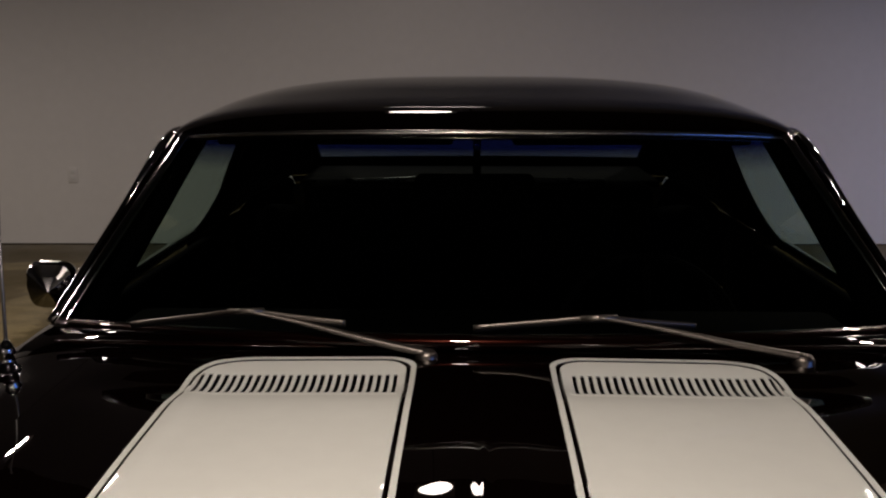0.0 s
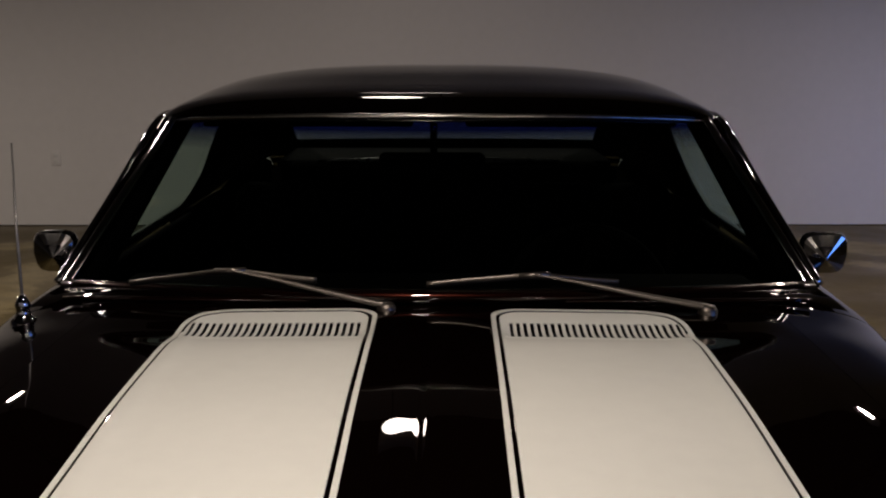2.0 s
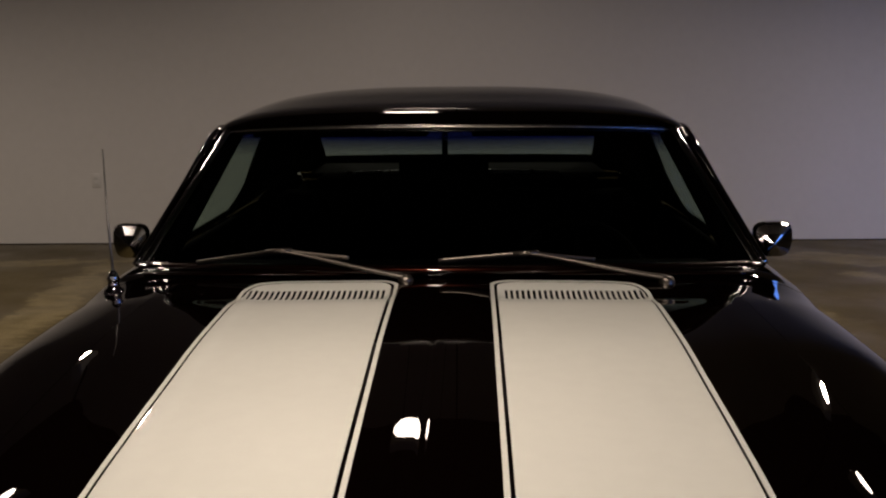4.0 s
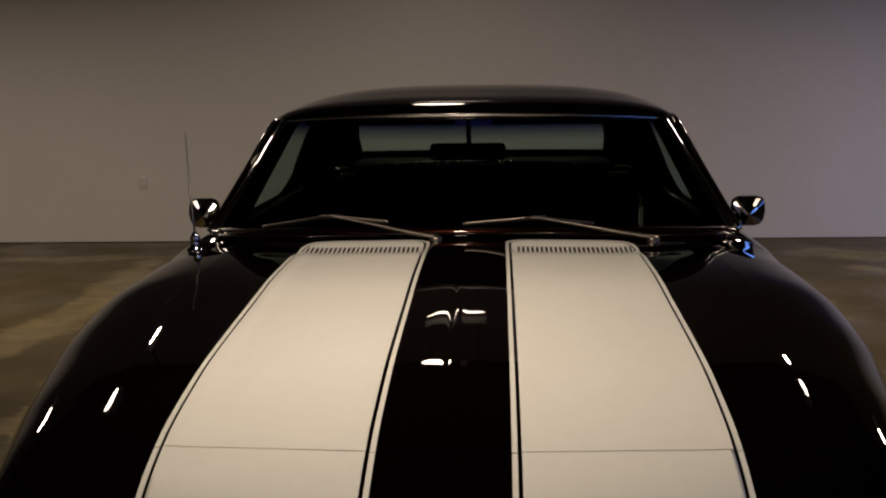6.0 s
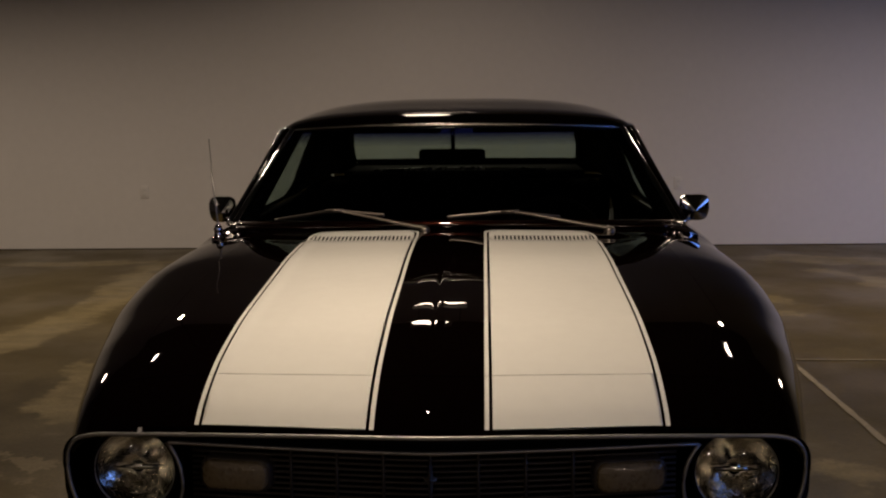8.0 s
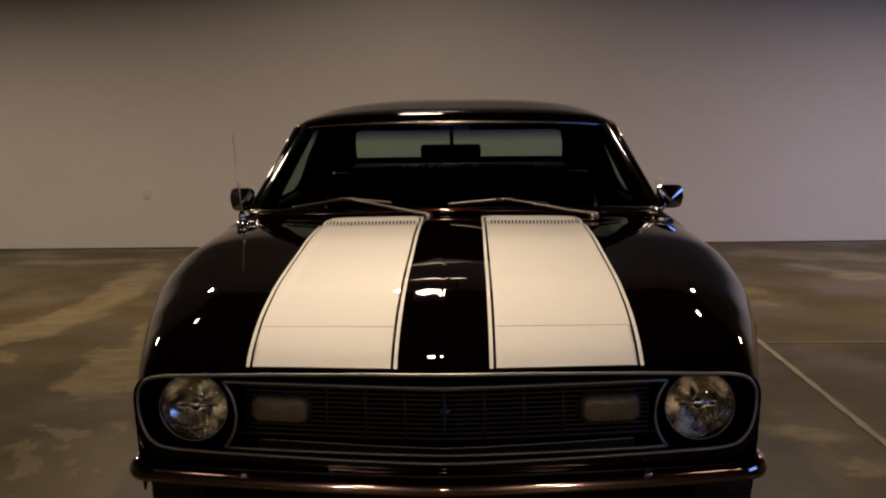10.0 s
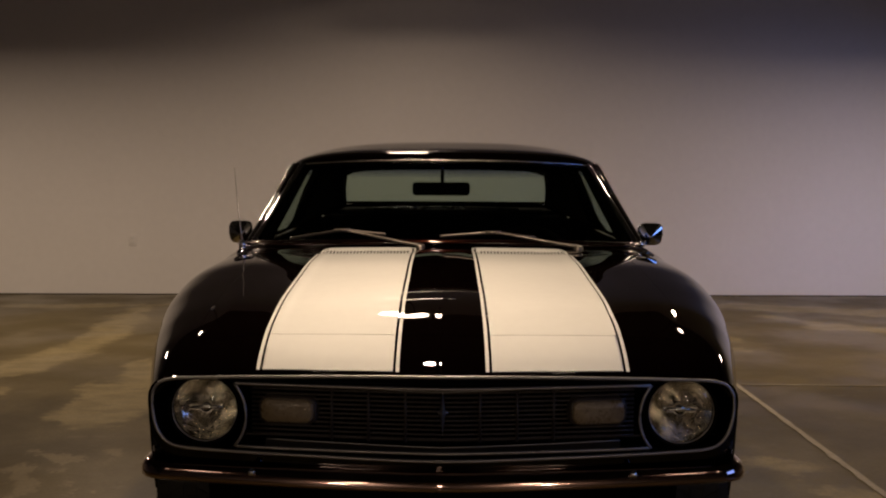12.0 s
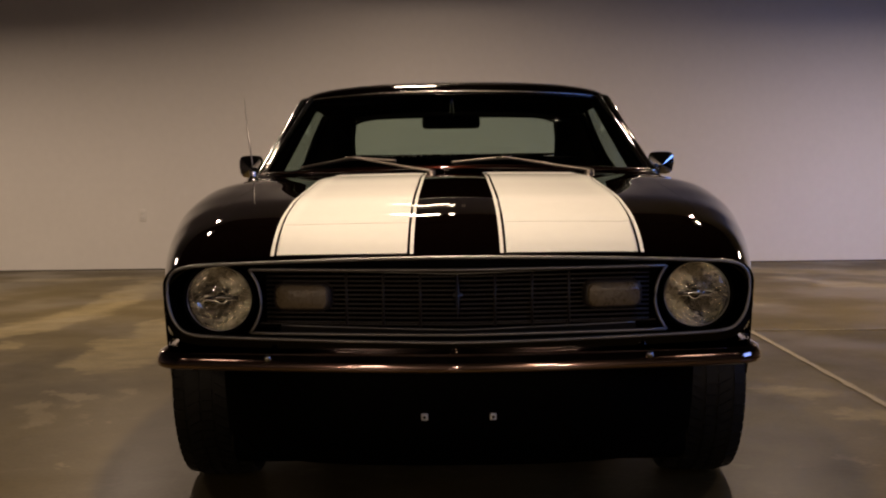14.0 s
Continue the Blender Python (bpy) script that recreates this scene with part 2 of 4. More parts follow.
def floor_material():
    mat = bpy.data.materials.new("stained_concrete")
    mat.use_nodes = True
    nodes, links = mat.node_tree.nodes, mat.node_tree.links
    shader = nodes["Principled BSDF"]
    coord = nodes.new("ShaderNodeTexCoord")

    def noise_node(scale, detail, stretch=(1, 1, 1), shift=(0, 0, 0)):
        mapping, node = nodes.new("ShaderNodeMapping"), nodes.new("ShaderNodeTexNoise")
        mapping.inputs["Scale"].default_value, mapping.inputs["Location"].default_value = stretch, shift
        node.inputs["Scale"].default_value, node.inputs["Detail"].default_value = scale, detail
        links.new(coord.outputs["Object"], mapping.inputs["Vector"])
        links.new(mapping.outputs["Vector"], node.inputs["Vector"])
        return node.outputs["Fac"]

    def ramp_node(value, lo, hi, a=0.0, b=1.0):
        node = nodes.new("ShaderNodeMapRange")
        node.interpolation_type = "SMOOTHSTEP"
        for key, v in (("From Min", lo), ("From Max", hi), ("To Min", a), ("To Max", b)):
            node.inputs[key].default_value = v
        links.new(value, node.inputs["Value"])
        return node.outputs["Result"]

    def blend(fac, a, b):
        node = nodes.new("ShaderNodeMix")
        node.data_type = "RGBA"
        links.new(fac, node.inputs["Factor"])
        for key, v in (("A", a), ("B", b)):
            if isinstance(v, tuple):
                node.inputs[key].default_value = (*v, 1)
            else:
                links.new(v, node.inputs[key])
        return node.outputs["Result"]

    def math_node(op, x, y=None):
        node = nodes.new("ShaderNodeMath")
        node.operation = op
        for k, v in enumerate((x, y)):
            if v is None:
                continue
            if isinstance(v, (int, float)):
                node.inputs[k].default_value = v
            else:
                links.new(v, node.inputs[k])
        return node.outputs[0]

    sep = nodes.new("ShaderNodeSeparateXYZ")
    links.new(coord.outputs["Object"], sep.inputs[0])

    def near_segment(p, q, width):
        """Width minus the distance to the line from p to q on the floor."""
        dx, dy = q[0] - p[0], q[1] - p[1]
        x, y = math_node("SUBTRACT", sep.outputs["X"], p[0]), math_node("SUBTRACT", sep.outputs["Y"], p[1])
        along = math_node("DIVIDE", math_node("ADD", math_node("MULTIPLY", x, dx), math_node("MULTIPLY", y, dy)), dx * dx + dy * dy)
        along = math_node("MINIMUM", math_node("MAXIMUM", along, 0.0), 1.0)
        ex, ey = math_node("SUBTRACT", x, math_node("MULTIPLY", along, dx)), math_node("SUBTRACT", y, math_node("MULTIPLY", along, dy))
        dist = math_node("SQRT", math_node("ADD", math_node("MULTIPLY", ex, ex), math_node("MULTIPLY", ey, ey)))
        return math_node("SUBTRACT", width, dist)

    # worn pale areas of the slab: ends and half width
    WORN = [((-3.9, 6.95), (-2.5, 7.12), 0.05), ((-2.64, 7.0), (-2.62, 6.5), 0.03), ((-2.6, 6.4), (-2.5, 5.4), 0.09), ((-2.5, 5.4), (-2.56, 4.6), 0.11),
            ((-2.58, 4.6), (-2.62, 3.9), 0.17), ((-2.62, 3.9), (-3.1, 3.5), 0.16), ((-2.45, 3.2), (-2.9, 3.15), 0.08), ((-1.82, 4.05), (-1.72, 3.4), 0.12),
            ((-1.76, 3.3), (-1.68, 2.65), 0.19), ((2.0, 5.35), (2.1, 5.2), 0.03), ((2.02, 4.75), (2.1, 4.65), 0.03), ((2.75, 6.5), (3.0, 6.1), 0.04), ((3.1, 5.9), (4.6, 5.1), 0.14),
            ((2.6, 7.2), (5.0, 6.4), 0.2), ((1.5, 1.42), (1.66, 1.34), 0.07), ((1.28, 1.88), (1.58, 1.74), 0.0)]
    # scaled flakes, broken up finely
    FLAKES = [((-1.72, 1.92), (-1.5, 1.82), 0.03), ((-1.74, 1.7), (-1.58, 1.4), 0.03), ((-1.55, 1.72), (-1.4, 1.36), 0.0), ((-1.46, 1.98), (-1.42, 1.94), -0.01), ((-1.3, 0.8), (-1.2, 0.7), -0.04),
              ((1.22, 0.78), (1.3, 0.72), -0.03), ((2.0, 2.9), (2.1, 2.95), -0.03)]

    def farthest(segments):
        out = None
        for p, q, width in segments:
            d = near_segment(p, q, width)
            out = d if out is None else math_node("MAXIMUM", out, d)
        return out

    def rough_edge(reach, amount, scale, shift):
        coarse = math_node("SUBTRACT", noise_node(scale, 10, (1.0, 0.75, 1), shift), 0.5)
        crumbs = math_node("SUBTRACT", noise_node(scale * 5, 6, (0.8, 1.2, 1), shift), 0.5)
        return math_node("ADD", reach, math_node("ADD", math_node("MULTIPLY", coarse, amount), math_node("MULTIPLY", crumbs, amount * 0.5)))

    base = blend(ramp_node(noise_node(0.55, 5), 0.35, 0.65), (0.052, 0.039, 0.0125), (0.080, 0.061, 0.0225))
    cloudy = blend(ramp_node(noise_node(2.3, 7, (1, 0.7, 1), (3, 8, 0)), 0.40, 0.64, 0, 0.75), base, (0.108, 0.085, 0.037))
    patches = ramp_node(rough_edge(farthest(WORN), 0.55, 2.7, (4, 2, 0)), -0.09, 0.0, 0.0, 0.9)
    pale = blend(ramp_node(noise_node(7.0, 8, (0.8, 1.3, 1), (2, 7, 0)), 0.36, 0.62), (0.150, 0.121, 0.056), (0.215, 0.176, 0.088))
    worn = blend(patches, cloudy, pale)
    flakes = ramp_node(rough_edge(farthest(FLAKES), 0.42, 9.0, (1, 6, 0)), -0.03, 0.01, 0.0, 0.9)
    scaled_off = blend(flakes, worn, (0.165, 0.135, 0.075))
    specks = ramp_node(noise_node(6.5, 8, (1, 1.4, 1), (9, 4, 0)), 0.60, 0.69, 0, 0.6)
    spotted = blend(specks, scaled_off, (0.115, 0.093, 0.054))
    grain = ramp_node(noise_node(60, 6), 0.3, 0.7, 0.85, 1.12)
    scaled = nodes.new("ShaderNodeVectorMath")
    scaled.operation = "SCALE"
    links.new(spotted, scaled.inputs[0])
    links.new(grain, scaled.inputs["Scale"])
    links.new(scaled.outputs["Vector"], shader.inputs["Base Color"])
    links.new(ramp_node(noise_node(1.3, 6, (1, 1, 1), (5, 5, 0)), 0.3, 0.7, 0.28, 0.52), shader.inputs["Roughness"])
    shader.inputs["Specular IOR Level"].default_value = 0.2
    bump = nodes.new("ShaderNodeBump")
    bump.inputs["Strength"].default_value, bump.inputs["Distance"].default_value = 0.25, 0.003
    links.new(noise_node(35, 8), bump.inputs["Height"])
    links.new(bump.outputs["Normal"], shader.inputs["Normal"])
    return mat


CONCRETE = floor_material()
WALL = material("white_wall_paint", (0.66, 0.65, 0.63), 0.75, vary=0.035, scale=14, bump=0.12)
CEIL = material("dark_ceiling_paint", (0.02, 0.02, 0.02), 0.85, vary=0.08, scale=10, bump=0.2)
JOINT = material("pale_joint_filler", (0.25, 0.22, 0.165), 0.8, vary=0.35, scale=40, bump=0.4)


def structure(name, lo, hi, mat, label, category, bevel=0.0):
    return tagged(part(name, box(lo, hi, bevel), mat, smooth=False), label, category, kind="structure")


XW, Y0 = 9.0, -8.0
# unseen side walls, darkened so the fenders mirror less light
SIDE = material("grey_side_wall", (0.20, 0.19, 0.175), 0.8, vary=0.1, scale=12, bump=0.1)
structure("floor", (-XW - 0.2, Y0 - 0.2, -0.2), (XW + 0.2, WALL_Y + 0.4, 0.0), CONCRETE, "stained grey-brown polished concrete floor", "floor")
wall_north = structure("wall_north", (-XW - 0.2, 0, 0), (XW + 0.2, 0.2, CEILING), WALL, "plain white painted wall behind the car", "wall")
wall_north.matrix_basis = pose(0, WALL_Y, 0, 0, 0, math.degrees(0.0205))
structure("wall_south", (-XW - 0.2, Y0 - 0.2, 0), (XW + 0.2, Y0, CEILING), WALL, "plain white painted wall", "wall")
structure("wall_west", (-XW - 0.2, Y0, 0), (-XW, WALL_Y + 0.3, CEILING), SIDE, "side wall out of view, greyed to keep reflections low", "wall")
structure("wall_east", (XW, Y0, 0), (XW + 0.2, WALL_Y + 0.3, CEILING), SIDE, "side wall out of view, greyed to keep reflections low", "wall")
structure("ceiling", (-XW - 0.2, Y0 - 0.2, CEILING), (XW + 0.2, WALL_Y + 0.4, CEILING + 0.2), CEIL, "dark painted ceiling", "ceiling")


def joint(name, a, b, width):
    """A slightly uneven strip of filler along a saw cut."""
    a, b = Vector(a), Vector(b)
    n = int((b - a).length / 0.08)
    side = Vector((-(b - a).y, (b - a).x)).normalized()
    left, right = [], []
    for i in range(n + 1):
        p = a.lerp(b, i / n)
        for out, s, seed in ((left, 1, 1.0), (right, -1, 7.0)):
            w = width * (0.5 + 0.35 * noise.noise((p.x * 9, p.y * 9, seed)))
            q = p + s * w * side
            out.append((q.x, q.y, 0.004))
    ob = part(name, grid([right, left]), JOINT, thick=0.003)
    return tagged(ob, "pale filled joint line in the concrete", "floor joint", kind="structure")


joint("floor_joint", (1.67, -6.0), (1.67, 7.8), 0.031)
joint("floor_joint", (1.70, 3.53), (8.9, 3.49), 0.016)


# black strips that put in the shade of the gap under the wall
for x0, x1 in ((-9.0, -2.35), (1.3, 9.0)):
    gap = part("wall_gap_shade", box((x0, -0.003, 0.0), (x1, 0.02, 0.007)), BLACK, smooth=False)
    gap.matrix_basis = wall_north.matrix_basis.copy()
    tagged(gap, "thin black strip for the shade in the gap between wall and floor", "wall gap", kind="structure")


def outlet(x, z):
    ob = thing("wall_outlet", "small white wall outlet plate on the wall", "outlet", "wall outlets", pose(x, WALL_Y + 0.0205 * x, z, 0, 0, 1.17))
    part("plate", box((-0.036, -0.008, -0.058), (0.036, 0.0, 0.058), 0.003), WALL, ob)
    for dz in (-0.022, 0.022):
        part("socket", box((-0.017, -0.011, dz - 0.014), (0.017, -0.008, dz + 0.014), 0.001), CLIP, ob)


outlet(-3.04, 0.53)
outlet(1.87, 0.575)

# ceiling lamps, over the car and behind the camera; the pair by the near wall is added
for (lx, ly, lz), watts, wide, deep, spread in CEILING_LAMPS:
    lamp = thing("ceiling_lamp", "white enamel ceiling lamp hanging on two rods", "ceiling lamp", "ceiling lamps", pose(lx, ly, lz))
    part("housing", box((-wide / 2 - 0.03, -deep / 2 - 0.03, 0.0), (wide / 2 + 0.03, deep / 2 + 0.03, 0.08), 0.012), WHITE_METAL, lamp)
    for sx in (-wide / 3, wide / 3):
        part("rod", tube([(sx, 0, 0.07), (sx, 0, CEILING - lz)], 0.006), BLACK, lamp)
# housings of the added fill floods
for place, turn, watts in FILL_FLOODS:
    flood = thing("fill_flood_lamp", "added floodlight out of view, tipped to brighten the car's front", "flood lamp", "flood lamps", pose(*place, 0, 0, turn))
    part("housing", box((-0.28, -0.18, 0.0), (0.28, 0.18, 0.09), 0.012), WHITE_METAL, flood, m=pose(0, 0, 0, TIP))
    part("rod", tube([(0, -0.05, 0.05), (0, -0.05, CEILING - place[2])], 0.008), BLACK, flood)
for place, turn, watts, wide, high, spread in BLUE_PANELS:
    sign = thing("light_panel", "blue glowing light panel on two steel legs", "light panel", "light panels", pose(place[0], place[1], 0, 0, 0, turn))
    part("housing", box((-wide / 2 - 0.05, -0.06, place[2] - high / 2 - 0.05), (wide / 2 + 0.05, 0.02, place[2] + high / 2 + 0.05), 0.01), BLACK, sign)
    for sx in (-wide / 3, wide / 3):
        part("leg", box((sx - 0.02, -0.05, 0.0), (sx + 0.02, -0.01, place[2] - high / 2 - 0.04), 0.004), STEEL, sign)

# ---- car ----
# y = 0 at the headlamps, the car points towards -y, x = 0 on its centre line
car = thing("car", "dark brown classic two-door coupe with white hood stripes", "car")

TOP = [(-0.06, 0.729), (-0.02, 0.758), (0.05, 0.789), (0.12, 0.811), (0.24, 0.834), (0.36, 0.852), (0.5, 0.8648), (0.75, 0.8838), (1.0, 0.9024), (1.25, 0.9110),
       (1.48, 0.9185), (1.8, 0.922), (3.2, 0.945), (3.9, 0.955), (4.25, 0.93), (4.36, 0.88)]
HALF = [(-0.06, 0.724), (-0.02, 0.733), (0.05, 0.750), (0.12, 0.766), (0.24, 0.794), (0.36, 0.821), (0.5, 0.850), (0.75, 0.892), (1.0, 0.904), (1.44, 0.909),
        (2.2, 0.922), (3.2, 0.92), (3.8, 0.915), (4.2, 0.88), (4.36, 0.84)]
MID = [(-0.06, 0.60), (0.2, 0.62), (0.7, 0.61), (2.0, 0.60), (3.4, 0.64), (4.36, 0.62)]
SQUARE = [(-0.06, 8.0), (0.4, 9.0), (0.65, 10.5), (1.0, 13.5), (4.4, 14.0)]
M = 3.0
HOOD_HALF, HOOD_END, SEAM = 0.64, 1.492, 0.071
AXLE_F, AXLE_R, AXLE_Z, ARCH = 0.71, 3.45, 0.325, 0.362


def nose(x):
    """How far the V-shaped front stands forward at x."""
    return -0.128 + 0.16 * abs(x) ** 1.3 if abs(x) < 0.75 else -0.128 + 0.16 * 0.75 ** 1.3


def shift(x, y):
    f = max(0.0, 1 - (y + 0.06) / 0.7)
    return (nose(x) - nose(0.452)) * f * f


def bends(x, y):
    """A faint bead along the hood, and a soft crest further out past which the metal falls away a little faster."""
    fade = min(1.0, max(0.0, (y + 0.05) / 0.3)) * min(1.0, max(0.0, (1.60 - y) / 0.2))
    bead = 0.0022 * math.exp(-(((abs(x) - 0.428) / 0.012) ** 2) / 2)
    return fade * (0.055 * 0.006 * math.log1p(math.exp(min(40.0, (abs(x) - 0.594) / 0.006))) - bead)


FENDER = [(0.2, 0.0), (0.5, 0.004), (0.75, 0.009), (1.0, 0.011), (1.25, 0.010), (1.5, 0.003), (1.8, 0.006), (3.2, 0.0)]


def fender_rise(x, y):
    """The fenders stand a little prouder than the hood between them."""
    f = min(1.0, max(0.0, (abs(x) - 0.50) / 0.22))
    return curve_through(FENDER, min(3.2, max(0.2, y))) * f * f * (3 - 2 * f)


def height(x, y):
    """The body's top at x and nominal y."""
    u = min(1.0, abs(x) / curve_through(HALF, y))
    c, zm = curve_through(TOP, y), curve_through(MID, y)
    z = zm + (c - zm) * (1 - u ** curve_through(SQUARE, y)) ** (1 / M)
    crown = 0.009 * max(0.0, 1 - (x / 0.85) ** 2) ** 2
    ridge = 0.0014 * math.exp(-(((x + 0.004) / 0.009) ** 2)) * min(1.0, max(0.0, (1.40 - y) / 0.2))
    b = min(1.0, max(0.0, (abs(x) - 0.042) / 0.083))
    bulge = 0.0030 * (1 - b * b * (3 - 2 * b))
    dip = 0.013 * math.exp(-(((y - 1.345) / 0.062) ** 2)) * min(1.0, max(0.0, (abs(x) - 0.10) / 0.03)) * max(0.0, 1 - (x / 0.62) ** 6)
    return z + crown + ridge + bulge + fender_rise(x, y) - dip - bends(x, y)


def top_point(x, y, lift=0.0):
    return (x, y + shift(x, y), height(x, y) + lift)


def steps(a, b, n):
    return [a + (b - a) * i / n for i in range(n + 1)]


HOOD_X = sorted(set([round(v, 4) for v in steps(-HOOD_HALF, HOOD_HALF, 40)] + [round(side * v, 4) for side in (-1, 1) for v in steps(0.41, 0.455, 9) + steps(0.55, 0.635, 14)] + [round(v, 4) for v in steps(-0.03, 0.03, 20) + steps(-0.135, 0.135, 36)]))
hood = part("hood", grid([[top_point(x, y) for x in HOOD_X] for y in steps(SEAM, HOOD_END, 48)]), PAINT, car, "glossy dark brown hood", thick=0.012)
part("header_panel", grid([[top_point(x, y) for x in HOOD_X] for y in [-0.06, -0.055, -0.045] + steps(-0.03, SEAM - 0.002, 10)]), PAINT, car, thick=0.006)


# stripes: a white field, a thin gap of body colour, a white border, with rounded rear corners
def stripe_edges(side, y):
    """Inner and outer edge of a stripe at y; the two were not laid quite alike."""
    f = min(1.0, max(0.0, y / 0.9))
    return (0.104 + 0.002 * f, 0.452 + 0.007 * f) if side < 0 else (0.102 - 0.001 * f, 0.451 + 0.005 * f)


BORDER, GAP, STRIPE_END = 0.0085, 0.0150, 1.466


def stripe_outline(inset, side):
    y1 = STRIPE_END - inset * 1.2
    xa, xb = stripe_edges(side, y1)
    ra, rb = 0.05 - inset * 0.6, 0.09 - inset * 0.6
    out = [(stripe_edges(side, y)[0] + inset, y) for y in steps(-0.0575, SEAM - 0.002, 10) + steps(SEAM, y1 - ra, 34)]
    x0, x1 = xa + inset, xb - inset
    out += [(x0 + ra - ra * math.cos(q), y1 - ra + ra * math.sin(q)) for q in steps(0.15, math.pi / 2, 7)]
    out += [(x, y1) for x in steps(x0 + ra, x1 - rb, 12)[1:]]
    out += [(x1 - rb + rb * math.sin(q), y1 - rb + rb * math.cos(q)) for q in steps(0.15, math.pi / 2, 7)]
    out += [(stripe_edges(side, y)[1] - inset, y) for y in steps(y1 - rb, SEAM, 34)[1:] + steps(SEAM - 0.002, -0.0575, 10)]
    return [(side * x, y) for x, y in out]


def on_hood(points, lift):
    return [top_point(x, y, lift) for x, y in points]


SLOT_Y0, SLOT_Y1, SLOTS, SLOT_PITCH = 1.318, 1.391, 25, 0.0124


def slot_start(side):
    return 0.1300 if side < 0 else 0.1295


def stripe_field(side):
    """The stripe's inner field with the vent slots left open."""
    faces, rows = [], []
    slot_xs = []
    for k in range(SLOTS):
        slot_xs += [slot_start(side) + SLOT_PITCH * (k + 0.24), slot_start(side) + SLOT_PITCH * (k + 0.76)]
    y1 = STRIPE_END - GAP * 1.65
    y_list = steps(-0.0575, SEAM - 0.002, 12) + steps(SEAM, SLOT_Y0, 36) + steps(SLOT_Y0, SLOT_Y1, 6)[1:] + steps(SLOT_Y1, y1, 14)[1:]
    ra, rb = 0.038, 0.078

    def limits(y):
        a, b = stripe_edges(side, y)
        a, b = a + GAP, b - GAP
        if y > y1 - ra:
            d = y - (y1 - ra)
            a += ra - math.sqrt(max(0, ra * ra - d * d))
        if y > y1 - rb:
            d = y - (y1 - rb)
            b -= rb - math.sqrt(max(0, rb * rb - d * d))
        return a, b

    for y in y_list:
        a, b = limits(y)
        rows.append([top_point(side * x, y, 0.0015) for x in [a] + [min(max(x, a), b) for x in slot_xs] + [b]])
    n = len(rows[0])
    verts = [p for r in rows for p in r]
    for i in range(len(rows) - 1):
        if abs(y_list[i + 1] - SEAM) < 1e-6:
            continue
        in_slot = SLOT_Y0 - 1e-6 <= y_list[i] and y_list[i + 1] <= SLOT_Y1 + 1e-6
        for j in range(n - 1):
            if in_slot and j % 2 == 1:
                continue
            quad = (i * n + j, i * n + j + 1, (i + 1) * n + j + 1, (i + 1) * n + j)
            faces.append(quad if side > 0 else tuple(reversed(quad)))
    return verts, faces


for side in (-1, 1):
    part("stripe_field", stripe_field(side), STRIPE, hood, "cream white painted stripe", thick=0.002, offset=1.0)
    outer, inner_line = on_hood(stripe_outline(0.0, side), 0.0016), on_hood(stripe_outline(BORDER, side), 0.0016)
    geo = grid([outer, inner_line])
    last = len(outer) - 1
    geo = (geo[0], [f for i, f in enumerate(geo[1]) if i not in (10, last - 11)])
    part("stripe_border", geo if side > 0 else flip(geo), STRIPE, hood, "thin cream white border line", thick=0.001, offset=1.0)
    for k in range(SLOTS):
        xa, xb = slot_start(side) + SLOT_PITCH * (k + 0.2), slot_start(side) + SLOT_PITCH * (k + 0.8)
        geo = grid([[top_point(side * x, y, 0.0009) for x in (xa, xb)] for y in steps(SLOT_Y0 - 0.003, SLOT_Y1 + 0.003, 3)])
        part("vent_slot", geo if side > 0 else flip(geo), BLACK, hood, thick=0.0004)
    # raised lip along the front of the vent insert, turning up at both ends
    a, b = slot_start(side) - 0.007, slot_start(side) + SLOTS * SLOT_PITCH + 0.006
    ring = [(a, 1.350), (a, 1.322), (a + 0.004, 1.309), (a + 0.015, 1.304), ((a + b) / 2, 1.3035), (b - 0.018, 1.305), (b - 0.005, 1.311), (b, 1.326), (b, 1.350)]
    part("vent_edge", tube(on_hood([(side * p.x, p.y) for p in smooth_path([(x, y, 0) for x, y in ring], 5)], 0.0018), 0.0024, sides=8), STRIPE, hood, "raised rounded lip of the vent insert")


# fenders and the rest of the sides
def arch_low(y, low):
    for axle in (AXLE_F, AXLE_R):
        d = y - axle
        if abs(d) < ARCH:
            low = max(low, AXLE_Z + math.sqrt(ARCH * ARCH - d * d))
    return low


def side_section(y, x_in, low_front=0.0):
    """Points from x_in over the shoulder down to the sill at nominal y."""
    w, c, zm = (curve_through(k, y) for k in (HALF, TOP, MID))
    N = curve_through(SQUARE, y)
    u0 = min(0.999, x_in / w)
    q0 = math.asin(u0 ** (N / 2))
    pts = []
    for q in steps(q0, math.pi / 2, 26):
        x = w * math.sin(q) ** (2 / N)
        z = zm + (c - zm) * max(0.0, math.cos(q)) ** (2 / M)
        z += 0.009 * max(0.0, 1 - (x / 0.85) ** 2) ** 2 + (fender_rise(x, y) - bends(x, y)) * min(1.0, max(0.0, (z - zm) / (c - zm) * 2))
        pts.append((x, y + shift(x, y), z))
    low = arch_low(y, 0.20 if y > AXLE_F else 0.43)
    for k in range(1, 11):
        f = k / 10
        z = zm + (low - zm) * f
        x = w - 0.05 * max(0.0, (zm - z) / 0.4) ** 1.6
        pts.append((x, y + shift(x, y), z))
    return pts


def arch_ys(a, b, n):
    ys = steps(a, b, n)
    for axle in (AXLE_F, AXLE_R):
        ys += [axle + ARCH * math.sin(q) for q in steps(-math.pi / 2, math.pi / 2, 20) if a < axle + ARCH * math.sin(q) < b]
    return sorted(set(round(v, 4) for v in ys))


